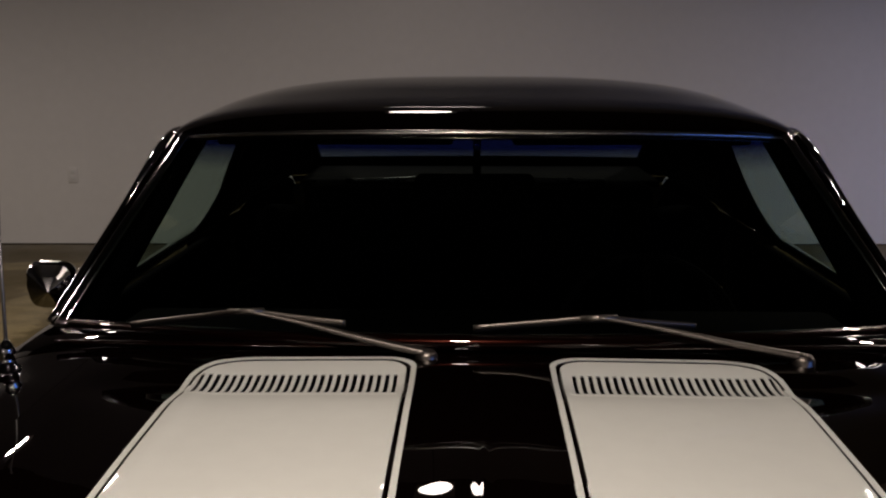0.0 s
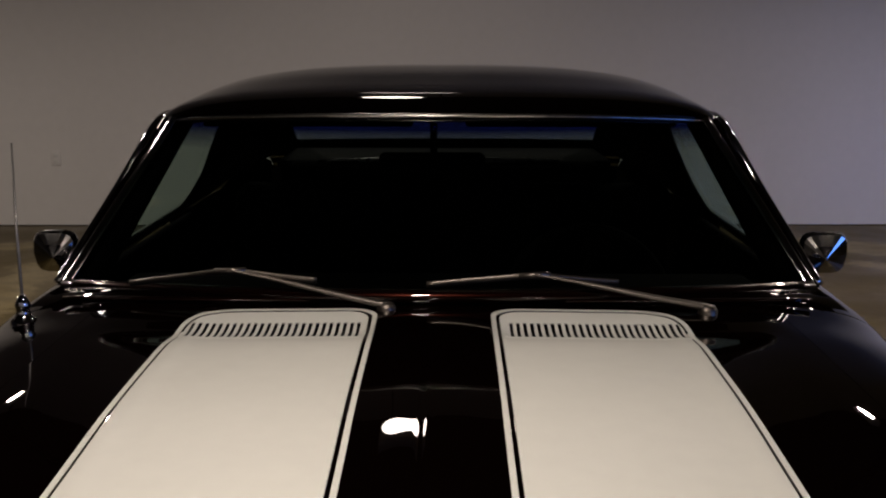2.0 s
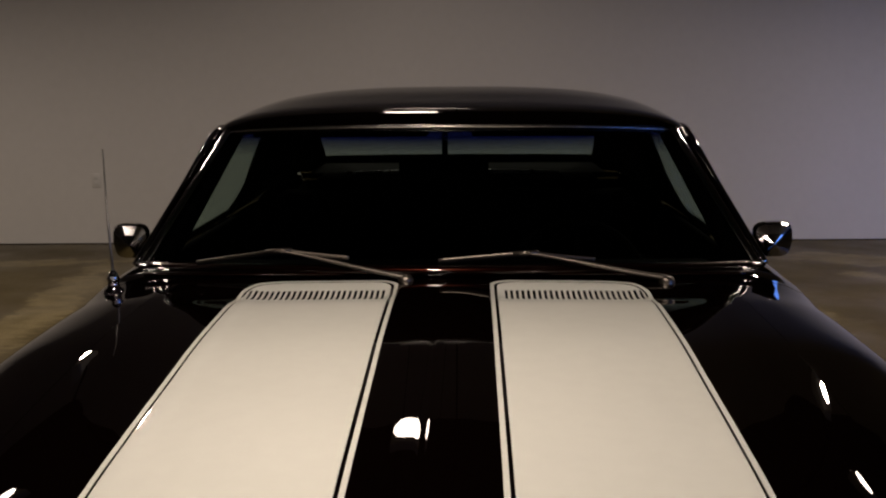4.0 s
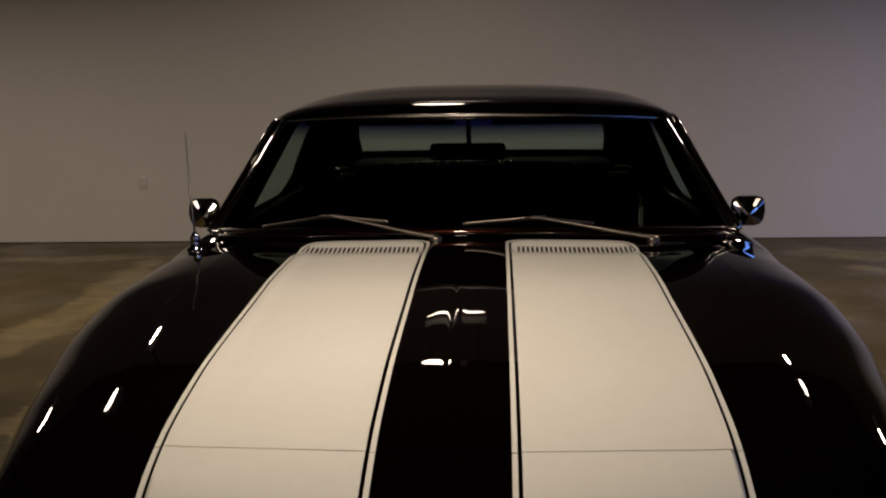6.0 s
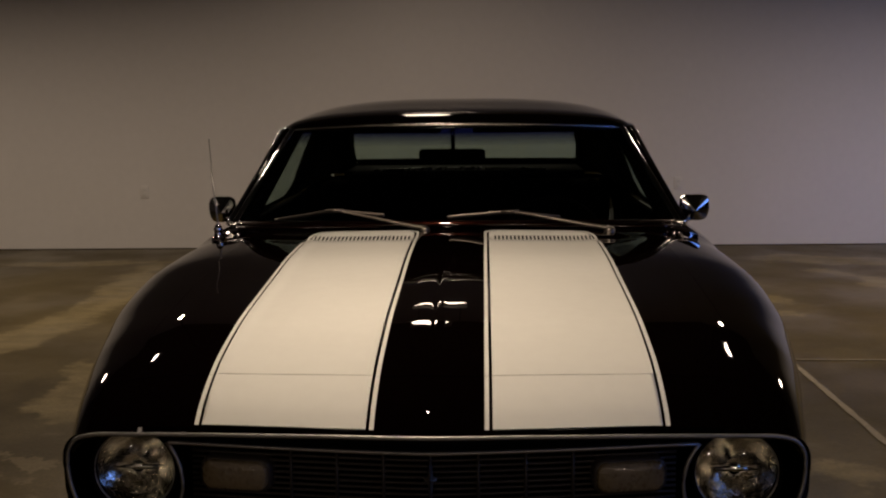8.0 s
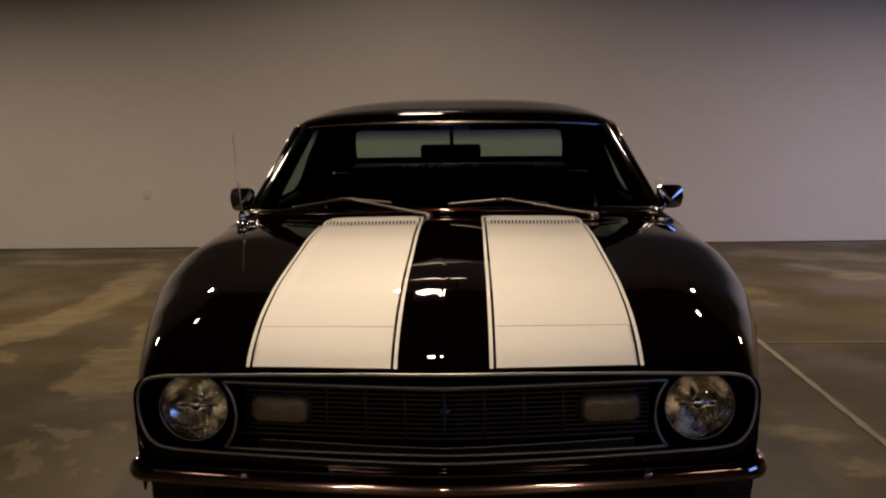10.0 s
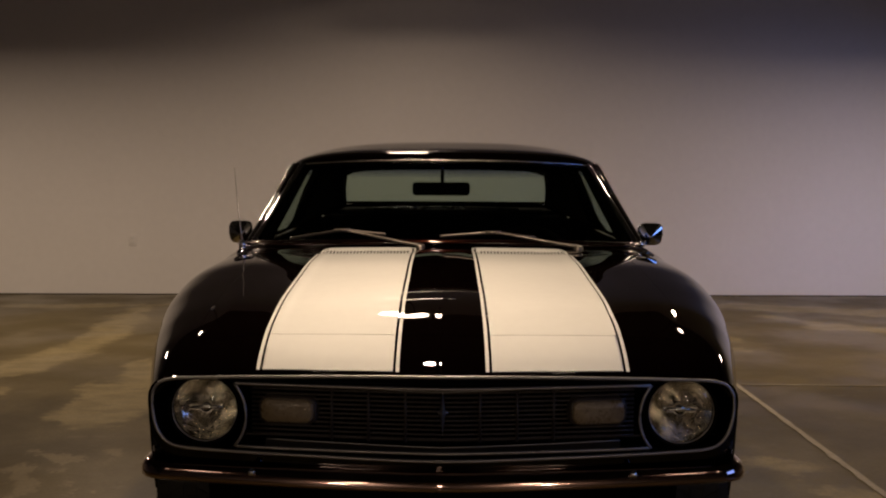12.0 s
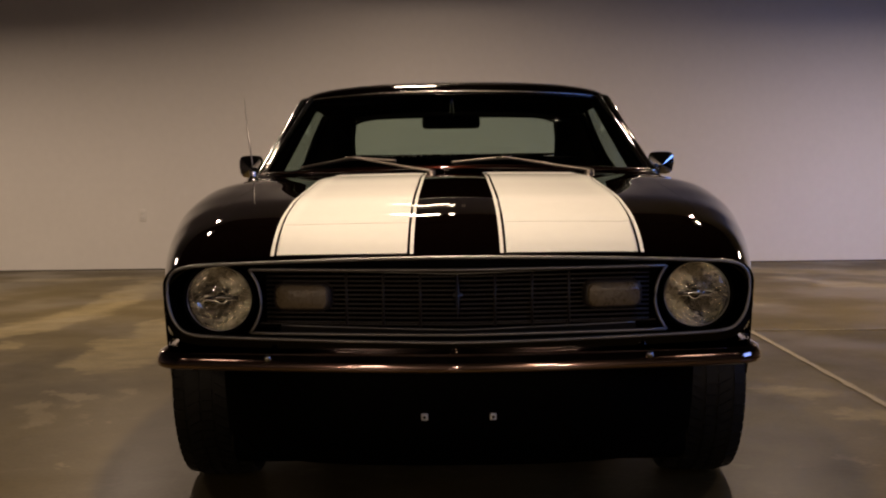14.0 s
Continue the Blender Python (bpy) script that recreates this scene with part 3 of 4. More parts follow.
fender_geo = grid([side_section(y, HOOD_HALF + 0.0008) for y in sorted(set([-0.06, -0.055, -0.045] + arch_ys(-0.03, 1.52, 34)))])
door_geo = grid([side_section(y, 0.765) for y in arch_ys(1.526, 2.95, 20)])
quarter_geo = grid([side_section(y, 0.765) for y in arch_ys(2.956, 4.36, 26)])
for side in (-1, 1):
    for name, geo, label in (("fender", fender_geo, "glossy dark brown front fender"), ("door", door_geo, ""), ("quarter_panel", quarter_geo, "")):
        ob = part(name, geo if side > 0 else mirror_x(geo), PAINT, car, label, thick=0.005, offset=-1.0)

# cowl between hood and windshield
WS_LOW = lambda s: (0.765 * s, 1.50 + 0.19 * s * s, 0.948 - 0.022 * s * s)
WS_TOP = lambda s: (0.60 * s, 1.855 + 0.13 * s * s, 1.260 - 0.018 * abs(s) ** 2.5)


def cowl_row(f):
    out = []
    for s in steps(-1, 1, 40):
        x, y, z = WS_LOW(s)
        xa = 0.82 * s
        a = Vector((xa, 1.496, height(xa, 1.48) - 0.012))
        b = Vector((x, y, z))
        p = a.lerp(b, f)
        p.z += 0.010 * math.sin(math.pi * min(1.0, f * 1.1)) + 0.004 * f
        out.append(tuple(p))
    return out


part("cowl_panel", grid([cowl_row(f) for f in steps(0, 1, 8)]), PAINT, car, thick=0.004)
part("cowl_edge", tube([(x, 1.494 + 0.08 * x * x, 0.936 - 0.012 * x * x) for x in steps(-0.72, 0.72, 40)], 0.005), MAROON, car, "thin glossy cowl edge moulding")
part("windshield_lower_trim", tube([(x, y - 0.008, z - 0.004) for x, y, z in (WS_LOW(s) for s in steps(-1, 1, 40))], 0.019, sides=16, squash=0.75), MAROON, car, "glossy dark maroon lower windshield moulding")


def windshield_row(f):
    out = []
    for s in steps(-1, 1, 28):
        p = Vector(WS_LOW(s)).lerp(Vector(WS_TOP(s)), f)
        p += Vector((0, -0.012, 0.012)) * math.sin(math.pi * f)
        out.append(tuple(p))
    return out


windshield = part("windshield", grid([windshield_row(f) for f in steps(0.005, 0.995, 10)]), WINDSHIELD, car, "tinted windshield with a blue shade band")
windshield.visible_shadow = False
part("header_trim", tube([(x, y - 0.004, z) for x, y, z in (WS_TOP(s) for s in steps(-1, 1, 40))], 0.0075, squash=0.7), STEEL, car, "bright metal windshield header trim")

# roof
ROOF = [(1.855, 1.262), (1.88, 1.2755), (1.91, 1.2865), (1.95, 1.2975), (2.0, 1.3060), (2.2, 1.3250), (2.45, 1.3460), (2.6, 1.3530), (2.75, 1.3530), (2.9, 1.341), (3.1, 1.308), (3.25, 1.265), (3.335, 1.240)]
RAIL = [(1.855, 1.243), (2.1, 1.246), (2.6, 1.25), (3.0, 1.238), (3.25, 1.21), (3.335, 1.20)]
ROOF_HALF = [(1.855, 0.628), (2.1, 0.650), (2.6, 0.66), (3.0, 0.65), (3.25, 0.63)]


def roof_row(y):
    out = []
    for s in [math.sin(q) for q in steps(-math.pi / 2, math.pi / 2, 44)]:
        w, zr, ze = (curve_through(k, y) for k in (ROOF_HALF, ROOF, RAIL))
        x = w * s
        bow = 0.13 * s * s * max(0.0, 1 - (y - 1.855) / 0.5) ** 2
        out.append((x, y + bow, ze + (zr - ze) * max(0.0, 1 - abs(s) ** 2.8) ** 0.5))
    return out


part("roof", grid([roof_row(y) for y in steps(1.857, 2.1, 24) + steps(2.12, 3.335, 30)]), PAINT, car, "glossy dark brown steel roof", thick=0.02)



def liner_row(y):
    return [(x * 0.985, yy, z - 0.032) for x, yy, z in roof_row(y)]


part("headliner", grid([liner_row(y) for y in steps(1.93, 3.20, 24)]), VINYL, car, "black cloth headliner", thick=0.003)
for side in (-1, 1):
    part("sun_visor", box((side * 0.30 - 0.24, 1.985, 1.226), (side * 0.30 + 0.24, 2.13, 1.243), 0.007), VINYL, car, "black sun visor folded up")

# rear window and pillars
RW_TOP = lambda s: (0.560 * s, 3.335 + 0.01 * s * s, 1.229 - 0.008 * s * s - 0.034 * s ** 10)
RW_LOW = lambda s: (0.60 * s, 3.96 - 0.06 * s * s, 1.024)
rear_window = part("rear_window", grid([[tuple(Vector(RW_TOP(s)).lerp(Vector(RW_LOW(s)), f)) for s in steps(-1, 1, 20)] for f in steps(0, 1, 8)]), WINDOW, car, "green tinted rear window")
rear_window.visible_shadow = False
part("rear_window_trim", tube([RW_TOP(s) for s in steps(-1, 1, 20)] + [RW_LOW(s) for s in steps(1, -1, 20)], 0.008, True), BLACK, car, "dark rear window moulding")
for side in (-1, 1):
    def loft(a, b, n=12, bulge=0.0):
        return [[(side * (p.x + bulge * math.sin(math.pi * f)), p.y, p.z) for p in (Vector(u).lerp(Vector(v), f) for u, v in zip(a, b))] for f in steps(0, 1, n)]
    # front pillar: an outer face between the windshield edge and the door glass
    low = [(0.765, 1.69, 0.922), (0.775, 1.685, 0.922), (0.793, 1.70, 0.918), (0.797, 1.74, 0.918), (0.772, 1.77, 0.92), (0.755, 1.72, 0.92)]
    top = [(0.602, 1.985, 1.243), (0.611, 1.985, 1.247), (0.636, 2.0, 1.247), (0.645, 2.04, 1.242), (0.622, 2.06, 1.235), (0.60, 2.02, 1.235)]
    low, top = ([tuple(p) for p in smooth_path(ring, 4, True)] for ring in (low, top))
    geo = grid(loft(low, top, 16, 0.004), True)
    part("front_pillar", flip(geo) if side > 0 else geo, PAINT, car, "glossy dark brown windshield pillar")
    geo = grid(loft([(0.757, 1.715, 0.92), (0.772, 1.78, 0.92), (0.74, 1.82, 0.92), (0.712, 1.80, 0.92)], [(0.600, 2.005, 1.232), (0.62, 2.07, 1.232), (0.60, 2.09, 1.228), (0.58, 2.07, 1.228)], 8), True)
    part("pillar_liner", geo, VINYL, car)
    geo = grid(loft([(0.755, 2.97, 0.93), (0.76, 3.3, 0.94), (0.74, 3.7, 0.945), (0.61, 3.88, 1.015)], [(0.625, 2.92, 1.228), (0.62, 3.04, 1.225), (0.60, 3.22, 1.19), (0.55, 3.30, 1.195)], 8))
    part("rear_pillar_liner", geo, VINYL, car, thick=0.003)
    part("pillar_trim", tube(smooth_path([(side * x, y, z) for x, y, z in [(0.768, 1.682, 0.925), (0.73, 1.75, 1.0), (0.688, 1.828, 1.083), (0.604, 1.978, 1.247)]], 10), 0.013, sides=20, squash=0.4), CHROME, car, "bright metal pillar moulding")
    part("drip_rail", tube(smooth_path([(side * x, y, z) for x, y, z in [(0.792, 1.70, 0.925), (0.715, 1.86, 1.09), (0.648, 2.0, 1.238), (0.663, 2.3, 1.247), (0.672, 2.6, 1.25), (0.662, 3.0, 1.236)]], 8), 0.009, sides=16, squash=0.5), CHROME, car, "thin bright drip rail")
    # rear pillar
    outer_low = [(0.785, 3.0, 0.935), (0.80, 3.3, 0.94), (0.79, 3.7, 0.945), (0.74, 4.02, 0.96), (0.595, 3.92, 1.02)]
    outer_top = [(0.652, 2.95, 1.240), (0.646, 3.05, 1.233), (0.628, 3.25, 1.195), (0.59, 3.33, 1.19), (0.54, 3.345, 1.192)]
    geo = grid(loft(outer_low, outer_top, 10, 0.008))
    part("rear_pillar", flip(geo) if side < 0 else geo, PAINT, car, thick=0.03, offset=0)
    # door glass and quarter glass
    pane = [[(side * x, y, z) for x, y, z in row] for row in ([(0.775, 1.76, 0.925), (0.775, 2.1, 0.93), (0.774, 2.86, 0.93)], [(0.715, 1.88, 1.08), (0.722, 2.15, 1.08), (0.722, 2.86, 1.08)], [(0.645, 2.03, 1.235), (0.655, 2.2, 1.24), (0.657, 2.86, 1.242)])]
    ob = part("door_glass", grid(pane), WINDOW, car, "clear tinted side window")
    ob.visible_shadow = False
    pane = [[(side * x, y, z) for x, y, z in row] for row in ([(0.772, 2.866, 0.93), (0.77, 3.05, 0.935)], [(0.72, 2.866, 1.08), (0.72, 3.03, 1.08)], [(0.657, 2.866, 1.242), (0.655, 2.97, 1.24)])]
    ob = part("quarter_glass", grid(pane), WINDOW, car, "clear tinted rear side window")
    ob.visible_shadow = False
    # dark rounded filler behind the door glass, with a thin upright between the two panes
    edge = [(2.58, 0.925), (2.66, 0.946), (2.73, 0.972), (2.785, 1.008), (2.825, 1.055), (2.848, 1.11), (2.858, 1.17), (2.862, 1.243)]
    back = [(3.04, 0.925), (3.04, 0.946), (3.04, 0.972), (3.03, 1.008), (3.01, 1.04), (2.90, 1.08), (2.878, 1.17), (2.880, 1.243)]
    fore = 0.09 if side > 0 else 0.0
    geo = grid([[(side * (0.768 - (z - 0.93) * 0.385), y - (fore if line is edge else 0), z) for y, z in line] for line in (edge, back)])
    part("quarter_filler", geo, VINYL, car, "dark rounded filler behind the door glass", thick=0.006, offset=0)
    part("belt_trim", tube([(side * 0.779, y, 0.925 + 0.005 * (y - 1.75)) for y in steps(1.76, 2.98, 10)], 0.006), VINYL, car)

# rear deck and tail
part("trunk_lid", grid([[(0.79 * s * (1 - 0.06 * (y - 3.9)), y, curve_through(TOP, y) + 0.03 * (1 - s * s) * max(0, 1 - (y - 3.98) / 0.4) + 0.045 * max(0, 1 - (y - 3.96) / 0.2)) for s in steps(-1, 1, 20)] for y in steps(3.96, 4.36, 14)]), PAINT, car, thick=0.006)
part("tail_panel", grid([[(0.83 * s, 4.36 - 0.03 * s * s, z) for s in steps(-1, 1, 14)] for z in (0.88, 0.75, 0.6, 0.45)]), PAINT, car, thick=0.006)
part("rear_bumper", tube(smooth_path([(-0.86, 4.1, 0.5), (-0.83, 4.38, 0.5), (0, 4.44, 0.5), (0.83, 4.38, 0.5), (0.86, 4.1, 0.5)]), 0.05), CHROME, car, "chrome rear bumper")
part("underbody", box((-0.60, 0.12, 0.175), (0.60, 4.2, 0.34), 0.03), BLACK, car)

# interior
part("cabin_floor", box((-0.74, 1.50, 0.33), (0.74, 3.3, 0.40), 0.01), CARPET, car)
part("firewall", box((-0.72, 1.46, 0.34), (0.72, 1.50, 0.90), 0.005), BLACK, car)
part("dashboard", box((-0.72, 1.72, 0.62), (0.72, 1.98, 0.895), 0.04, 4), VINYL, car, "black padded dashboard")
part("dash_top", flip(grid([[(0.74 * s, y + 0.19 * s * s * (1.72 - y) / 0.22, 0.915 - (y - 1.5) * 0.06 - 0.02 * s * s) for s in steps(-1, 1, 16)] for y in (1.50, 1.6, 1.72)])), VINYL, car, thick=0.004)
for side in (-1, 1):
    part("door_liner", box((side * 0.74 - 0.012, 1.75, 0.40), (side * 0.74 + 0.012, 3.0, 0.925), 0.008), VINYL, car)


def seat_shape(lo, hi, lean):
    bm = box(lo, hi, 0.045, 4)
    for v in bm.verts:
        v.co.y += lean * (v.co.z - lo[2])
    return bm


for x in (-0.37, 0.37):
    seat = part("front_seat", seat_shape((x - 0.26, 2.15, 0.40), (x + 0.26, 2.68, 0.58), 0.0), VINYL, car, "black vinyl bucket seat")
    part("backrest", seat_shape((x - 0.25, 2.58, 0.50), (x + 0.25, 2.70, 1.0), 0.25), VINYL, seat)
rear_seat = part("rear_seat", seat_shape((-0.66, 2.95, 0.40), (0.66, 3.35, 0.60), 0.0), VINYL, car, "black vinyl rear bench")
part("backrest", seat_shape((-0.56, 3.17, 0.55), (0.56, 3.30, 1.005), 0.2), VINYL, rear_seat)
for x0, x1 in ((-0.44, -0.15), (-0.135, 0.09), (0.105, 0.40)):
    part("top_piping", tube([(x, 3.30, 1.016 - 0.01 * (x / 0.44) ** 2) for x in steps(x0, x1, 8)], 0.007), SHEEN, rear_seat, "glossy black piping along the seat top")
part("parcel_shelf", box((-0.60, 3.41, 0.975), (0.60, 3.90, 0.998), 0.006), SHELF, car, "dark parcel shelf below the rear window")
wheel_ring = part("steering_wheel", moved(tube([(0.19 * math.cos(q), 0.19 * math.sin(q), 0) for q in steps(0, 2 * math.pi, 40)[:-1]], 0.013, True), pose(0.36, 2.06, 0.80, 62, 0, 0)), VINYL, car, "black steering wheel")
part("hub", moved(lathe([(0.0, 0.0), (0.05, 0.005), (0.05, -0.03), (0.0, -0.03)], 20, "z"), pose(0.36, 2.06, 0.80, 62, 0, 0)), VINYL, wheel_ring)
for q in (math.pi * 0.5 + 2.1 * k for k in range(3)):
    part("spoke", moved(tube([(0.04 * math.cos(q), 0.04 * math.sin(q), -0.01), (0.185 * math.cos(q), 0.185 * math.sin(q), 0)], 0.008), pose(0.36, 2.06, 0.80, 62, 0, 0)), VINYL, wheel_ring)
part("steering_column", tube([(0.36, 2.06, 0.80), (0.36, 1.85, 0.70)], 0.035), VINYL, car)
view_mirror = part("rear_view_mirror", box((-0.139, 1.975, 1.112), (0.106, 2.0, 1.168), 0.016, 4), VINYL, car, "black rear view mirror hanging from the header")
part("mirror_glass", box((-0.125, 2.0, 1.119), (0.092, 2.003, 1.161), 0.001), MIRROR, view_mirror)
part("stem", tube([(-0.012, 1.985, 1.15), (-0.012, 1.93, 1.215), (-0.012, 1.92, 1.25)], 0.008), CHROME, view_mirror, "bright mirror stem")

# ---- front end ----
# outer trim ring round grille and headlamps
half_ring = [(0.0, 0.733), (0.2, 0.73), (0.45, 0.7215), (0.59, 0.7145), (0.65, 0.7105), (0.69, 0.7), (0.7085, 0.678), (0.7125, 0.65), (0.709, 0.612), (0.697, 0.577), (0.674, 0.552), (0.643, 0.5425), (0.59, 0.539), (0.45, 0.5365), (0.2, 0.533)]
ring_xz = half_ring + [(0.0, 0.532)] + [(-x, z) for x, z in reversed(half_ring[1:])]
ring_path = smooth_path([(x, nose(x) - 0.004, z) for x, z in ring_xz], 5, True)
part("outer_trim_ring", tube(ring_path, 0.0042, True), TRIM, car, "thin silver trim ring round grille and headlamps")


def front_plate(offset, x0, x1, z0, z1, nx):
    return grid([[(x, nose(x) + offset, z) for x in steps(x0, x1, nx)] for z in (z0, z1)])


# lip between the body edge and the ring, and the dark panel behind
lip = [[(p.x * 1.0, p.y + 0.004, p.z) for p in ring_path], [(p.x * 0.965, max(0.09, p.y + 0.05), 0.628 + (p.z - 0.628) * 0.9) for p in ring_path]]
part("front_recess", flip(grid(lip, True)), BLACK, car)
edge_in, edge_out = [], []
for p in ring_path:
    k = 0.628
    edge_in.append((p.x, p.y + 0.003, p.z))
    if p.z > 0.62:
        x = p.x * 1.014
        z = min(height(min(abs(x), 0.73), -0.06) + 0.001, p.z + 0.012)
        edge_out.append((x, nose(x) + 0.004, max(z, p.z)))
    else:
        edge_out.append((p.x * 1.014, p.y + 0.01, p.z - 0.022))
part("nose_edge", flip(grid([edge_in, edge_out], True)), PAINT, car, thick=0.004)
for side in (-1, 1):
    part("headlamp_panel", grid([[(x, 0.088, z) for x in steps(*sorted((side * 0.47, side * 0.70)), 8)] for z in (0.535, 0.715)]), BLACK, car, thick=0.006, smooth=False)
part("grille_back", front_plate(0.12, -0.52, 0.52, 0.53, 0.715, 20), BLACK, car, thick=0.004)
part("grille_floor", grid([[(x, nose(x) + o, 0.547) for x in steps(-0.52, 0.52, 20)] for o in (0.0, 0.12)]), BLACK, car, thick=0.003)
part("grille_roof", flip(grid([[(x, nose(x) + o, 0.711) for x in steps(-0.52, 0.52, 20)] for o in (0.0, 0.12)])), BLACK, car, thick=0.003)
for z0, z1 in ((0.706, 0.728), (0.534, 0.549)):
    part("grille_band", front_plate(0.008, -0.515, 0.515, z0, z1, 24), BLACK, car, thick=0.01)

# inner grille trim with ends curved round the headlamps
arc = [(0.59 - 0.115 * math.cos(q), 0.627 + 0.115 * math.sin(q)) for q in steps(math.radians(42), math.radians(-42), 12)]
inner = [(x, 0.704) for x in steps(-0.50, 0.50, 20)] + arc + [(x, 0.550) for x in steps(0.50, -0.50, 20)] + [(-x, z) for x, z in reversed(arc)]
part("grille_trim", tube([(x, nose(x) - 0.003, z) for x, z in inner], 0.0038, True), TRIM, car, "thin silver inner grille trim")
for name, ends, middle, drop, label in (("lower_grille_bar", 0.566, 0.5585, 0.5515, "dull silver sloping bar along the grille foot"), ("upper_grille_bar", 0.7025, 0.6925, 0.703, "")):
    top_line = [(x, nose(x) + 0.022, middle + (ends - middle) * (abs(x) / 0.43) ** 1.1) for x in steps(-0.43, 0.43, 28)]
    foot_line = [(x, nose(x) + 0.004, drop) for x in steps(-0.43, 0.43, 28)]
    geo = grid([foot_line, top_line])
    part(name, geo if label else flip(geo), DULL if label else GRILLE, car, label, thick=0.002)
    part("grille_bar_edge", tube(top_line, 0.0018, sides=6), TRIM, car)
grille = part("grille", front_plate(0.07, -0.49, 0.49, 0.562, 0.565, 20), GRILLE, car, "black grille of fine horizontal bars", thick=0.004)
for k in range(12):
    z = 0.571 + 0.0112 * k
    part("slat", tube([(x, nose(x) + 0.055, z) for x in steps(-0.47, 0.47, 20)], 0.0028, sides=6), GRILLE, grille)
for x in (-0.27, -0.18, -0.09, 0.09, 0.18, 0.27):
    part("vertical_bar", tube([(x, nose(x) + 0.05, 0.562), (x, nose(x) + 0.05, 0.70)], 0.003, sides=6), GRILLE, grille)


def star(points, y0, y1):
    n = len(points)
    verts = [(x, y1, z) for x, z in points] + [(0, y0, 0)] + [(0, y1, 0)]
    faces = [(n, i, (i + 1) % n) for i in range(n)] + [(n + 1, (i + 1) % n, i) for i in range(n)]
    return verts, faces


emblem = part("emblem", moved(star([(0, 0.056), (0.005, 0.006), (0.012, 0.003), (0.012, -0.003), (0.005, -0.006), (0, -0.056), (-0.005, -0.006), (-0.012, -0.003), (-0.012, 0.003), (-0.005, 0.006)], -0.012, 0.0), pose(0, nose(0) + 0.04, 0.640)), PEWTER, car, "dull silver cross-shaped grille emblem", smooth=False)


# headlamps
def headlamp(x):
    ob = part("headlamp", lathe([(0.088, 0.035), (0.092, 0.0), (0.090, -0.007), (0.085, -0.009), (0.081, -0.004), (0.080, 0.012)], 40), BLACK, car, "round sealed beam headlamp in a dark bezel", m=pose(x, 0, 0.627))
    # a smooth bowl with a faintly uneven silvering
    bowl = lathe([(0.0795 * f, 0.012 + 0.052 * (1 - f * f)) for f in steps(0.03, 1, 40)], 112)
    part("reflector", bowl, REFLECTOR, ob, "bright silvered reflector bowl")
    part("reflector_back", lathe([(0.001, 0.080), (0.04, 0.066), (0.079, 0.018)], 32), BLACK, ob)
    part("lens", flip(lathe([(0.0795 * math.sin(q) / math.sin(0.5), -0.018 + 0.166 * (1 - math.cos(q)) * 1.0) for q in steps(0.002, 0.5, 12)], 40)), LENS, ob, "clear ribbed glass lens").visible_shadow = False
    part("ring", tube([(0.0815 * math.cos(q), 0.0, 0.0815 * math.sin(q)) for q in steps(0, 2 * math.pi, 48)[:-1]], 0.0025, True), TRIM, ob)
    part("bulb_shield", lathe([(0.0, 0.012), (0.012, 0.014), (0.017, 0.022), (0.013, 0.045), (0.006, 0.07)], 20), CHROME, ob)
    # added chrome bar, stands in for the bright reflected streak across the bowl
    part("streak_bar", tube([(-0.042, 0.020, 0.0), (0.042, 0.020, 0.0)], 0.008), CHROME, ob)
    return ob


for x in (-0.59, 0.59):
    headlamp(x)


def rounded_plate(w, h, r, y0, y1, seg=6):
    """A plate with rounded corners and a slightly domed face towards -y."""
    ring = []
    for cx, cz, q0 in ((w / 2 - r, h / 2 - r, 0), (-w / 2 + r, h / 2 - r, 90), (-w / 2 + r, -h / 2 + r, 180), (w / 2 - r, -h / 2 + r, 270)):
        for k in range(seg + 1):
            q = math.radians(q0 + 90 * k / seg)
            ring.append((cx + r * math.cos(q), cz + r * math.sin(q)))
    rows = [[(x, y1, z) for x, z in ring], [(x, y0 + 0.004, z) for x, z in ring], [(x * 0.93, y0, z * 0.86) for x, z in ring], [(x * 0.4, y0 - 0.003, z * 0.4) for x, z in ring]]
    verts, faces = grid(rows, True)
    n = len(ring)
    faces.append(tuple(range(3 * n, 4 * n)))
    return verts, faces


for side in (-1, 1):
    signal = part("turn_signal", moved(rounded_plate(0.143, 0.070, 0.024, 0.0, 0.03), pose(side * 0.379, nose(0.379) + 0.035, 0.634, 0, 0, side * 8)), GRILLE, car, "rounded rectangular parking lamp in the grille")
    part("lens", moved(rounded_plate(0.130, 0.058, 0.02, -0.008, 0.0), pose(side * 0.379, nose(0.379) + 0.035, 0.634, 0, 0, side * 8)), SIGNAL, signal, "smoked ribbed lens")

# bumper blade
BUMPER = [(0.045, 0.500), (0.012, 0.5035), (-0.006, 0.502), (-0.016, 0.4975), (-0.0232, 0.4925), (-0.0273, 0.487), (-0.0300, 0.4805), (-0.0319, 0.4740), (-0.0331, 0.4675), (-0.0315, 0.4625), (-0.022, 0.4590), (-0.006, 0.457), (0.03, 0.455)]


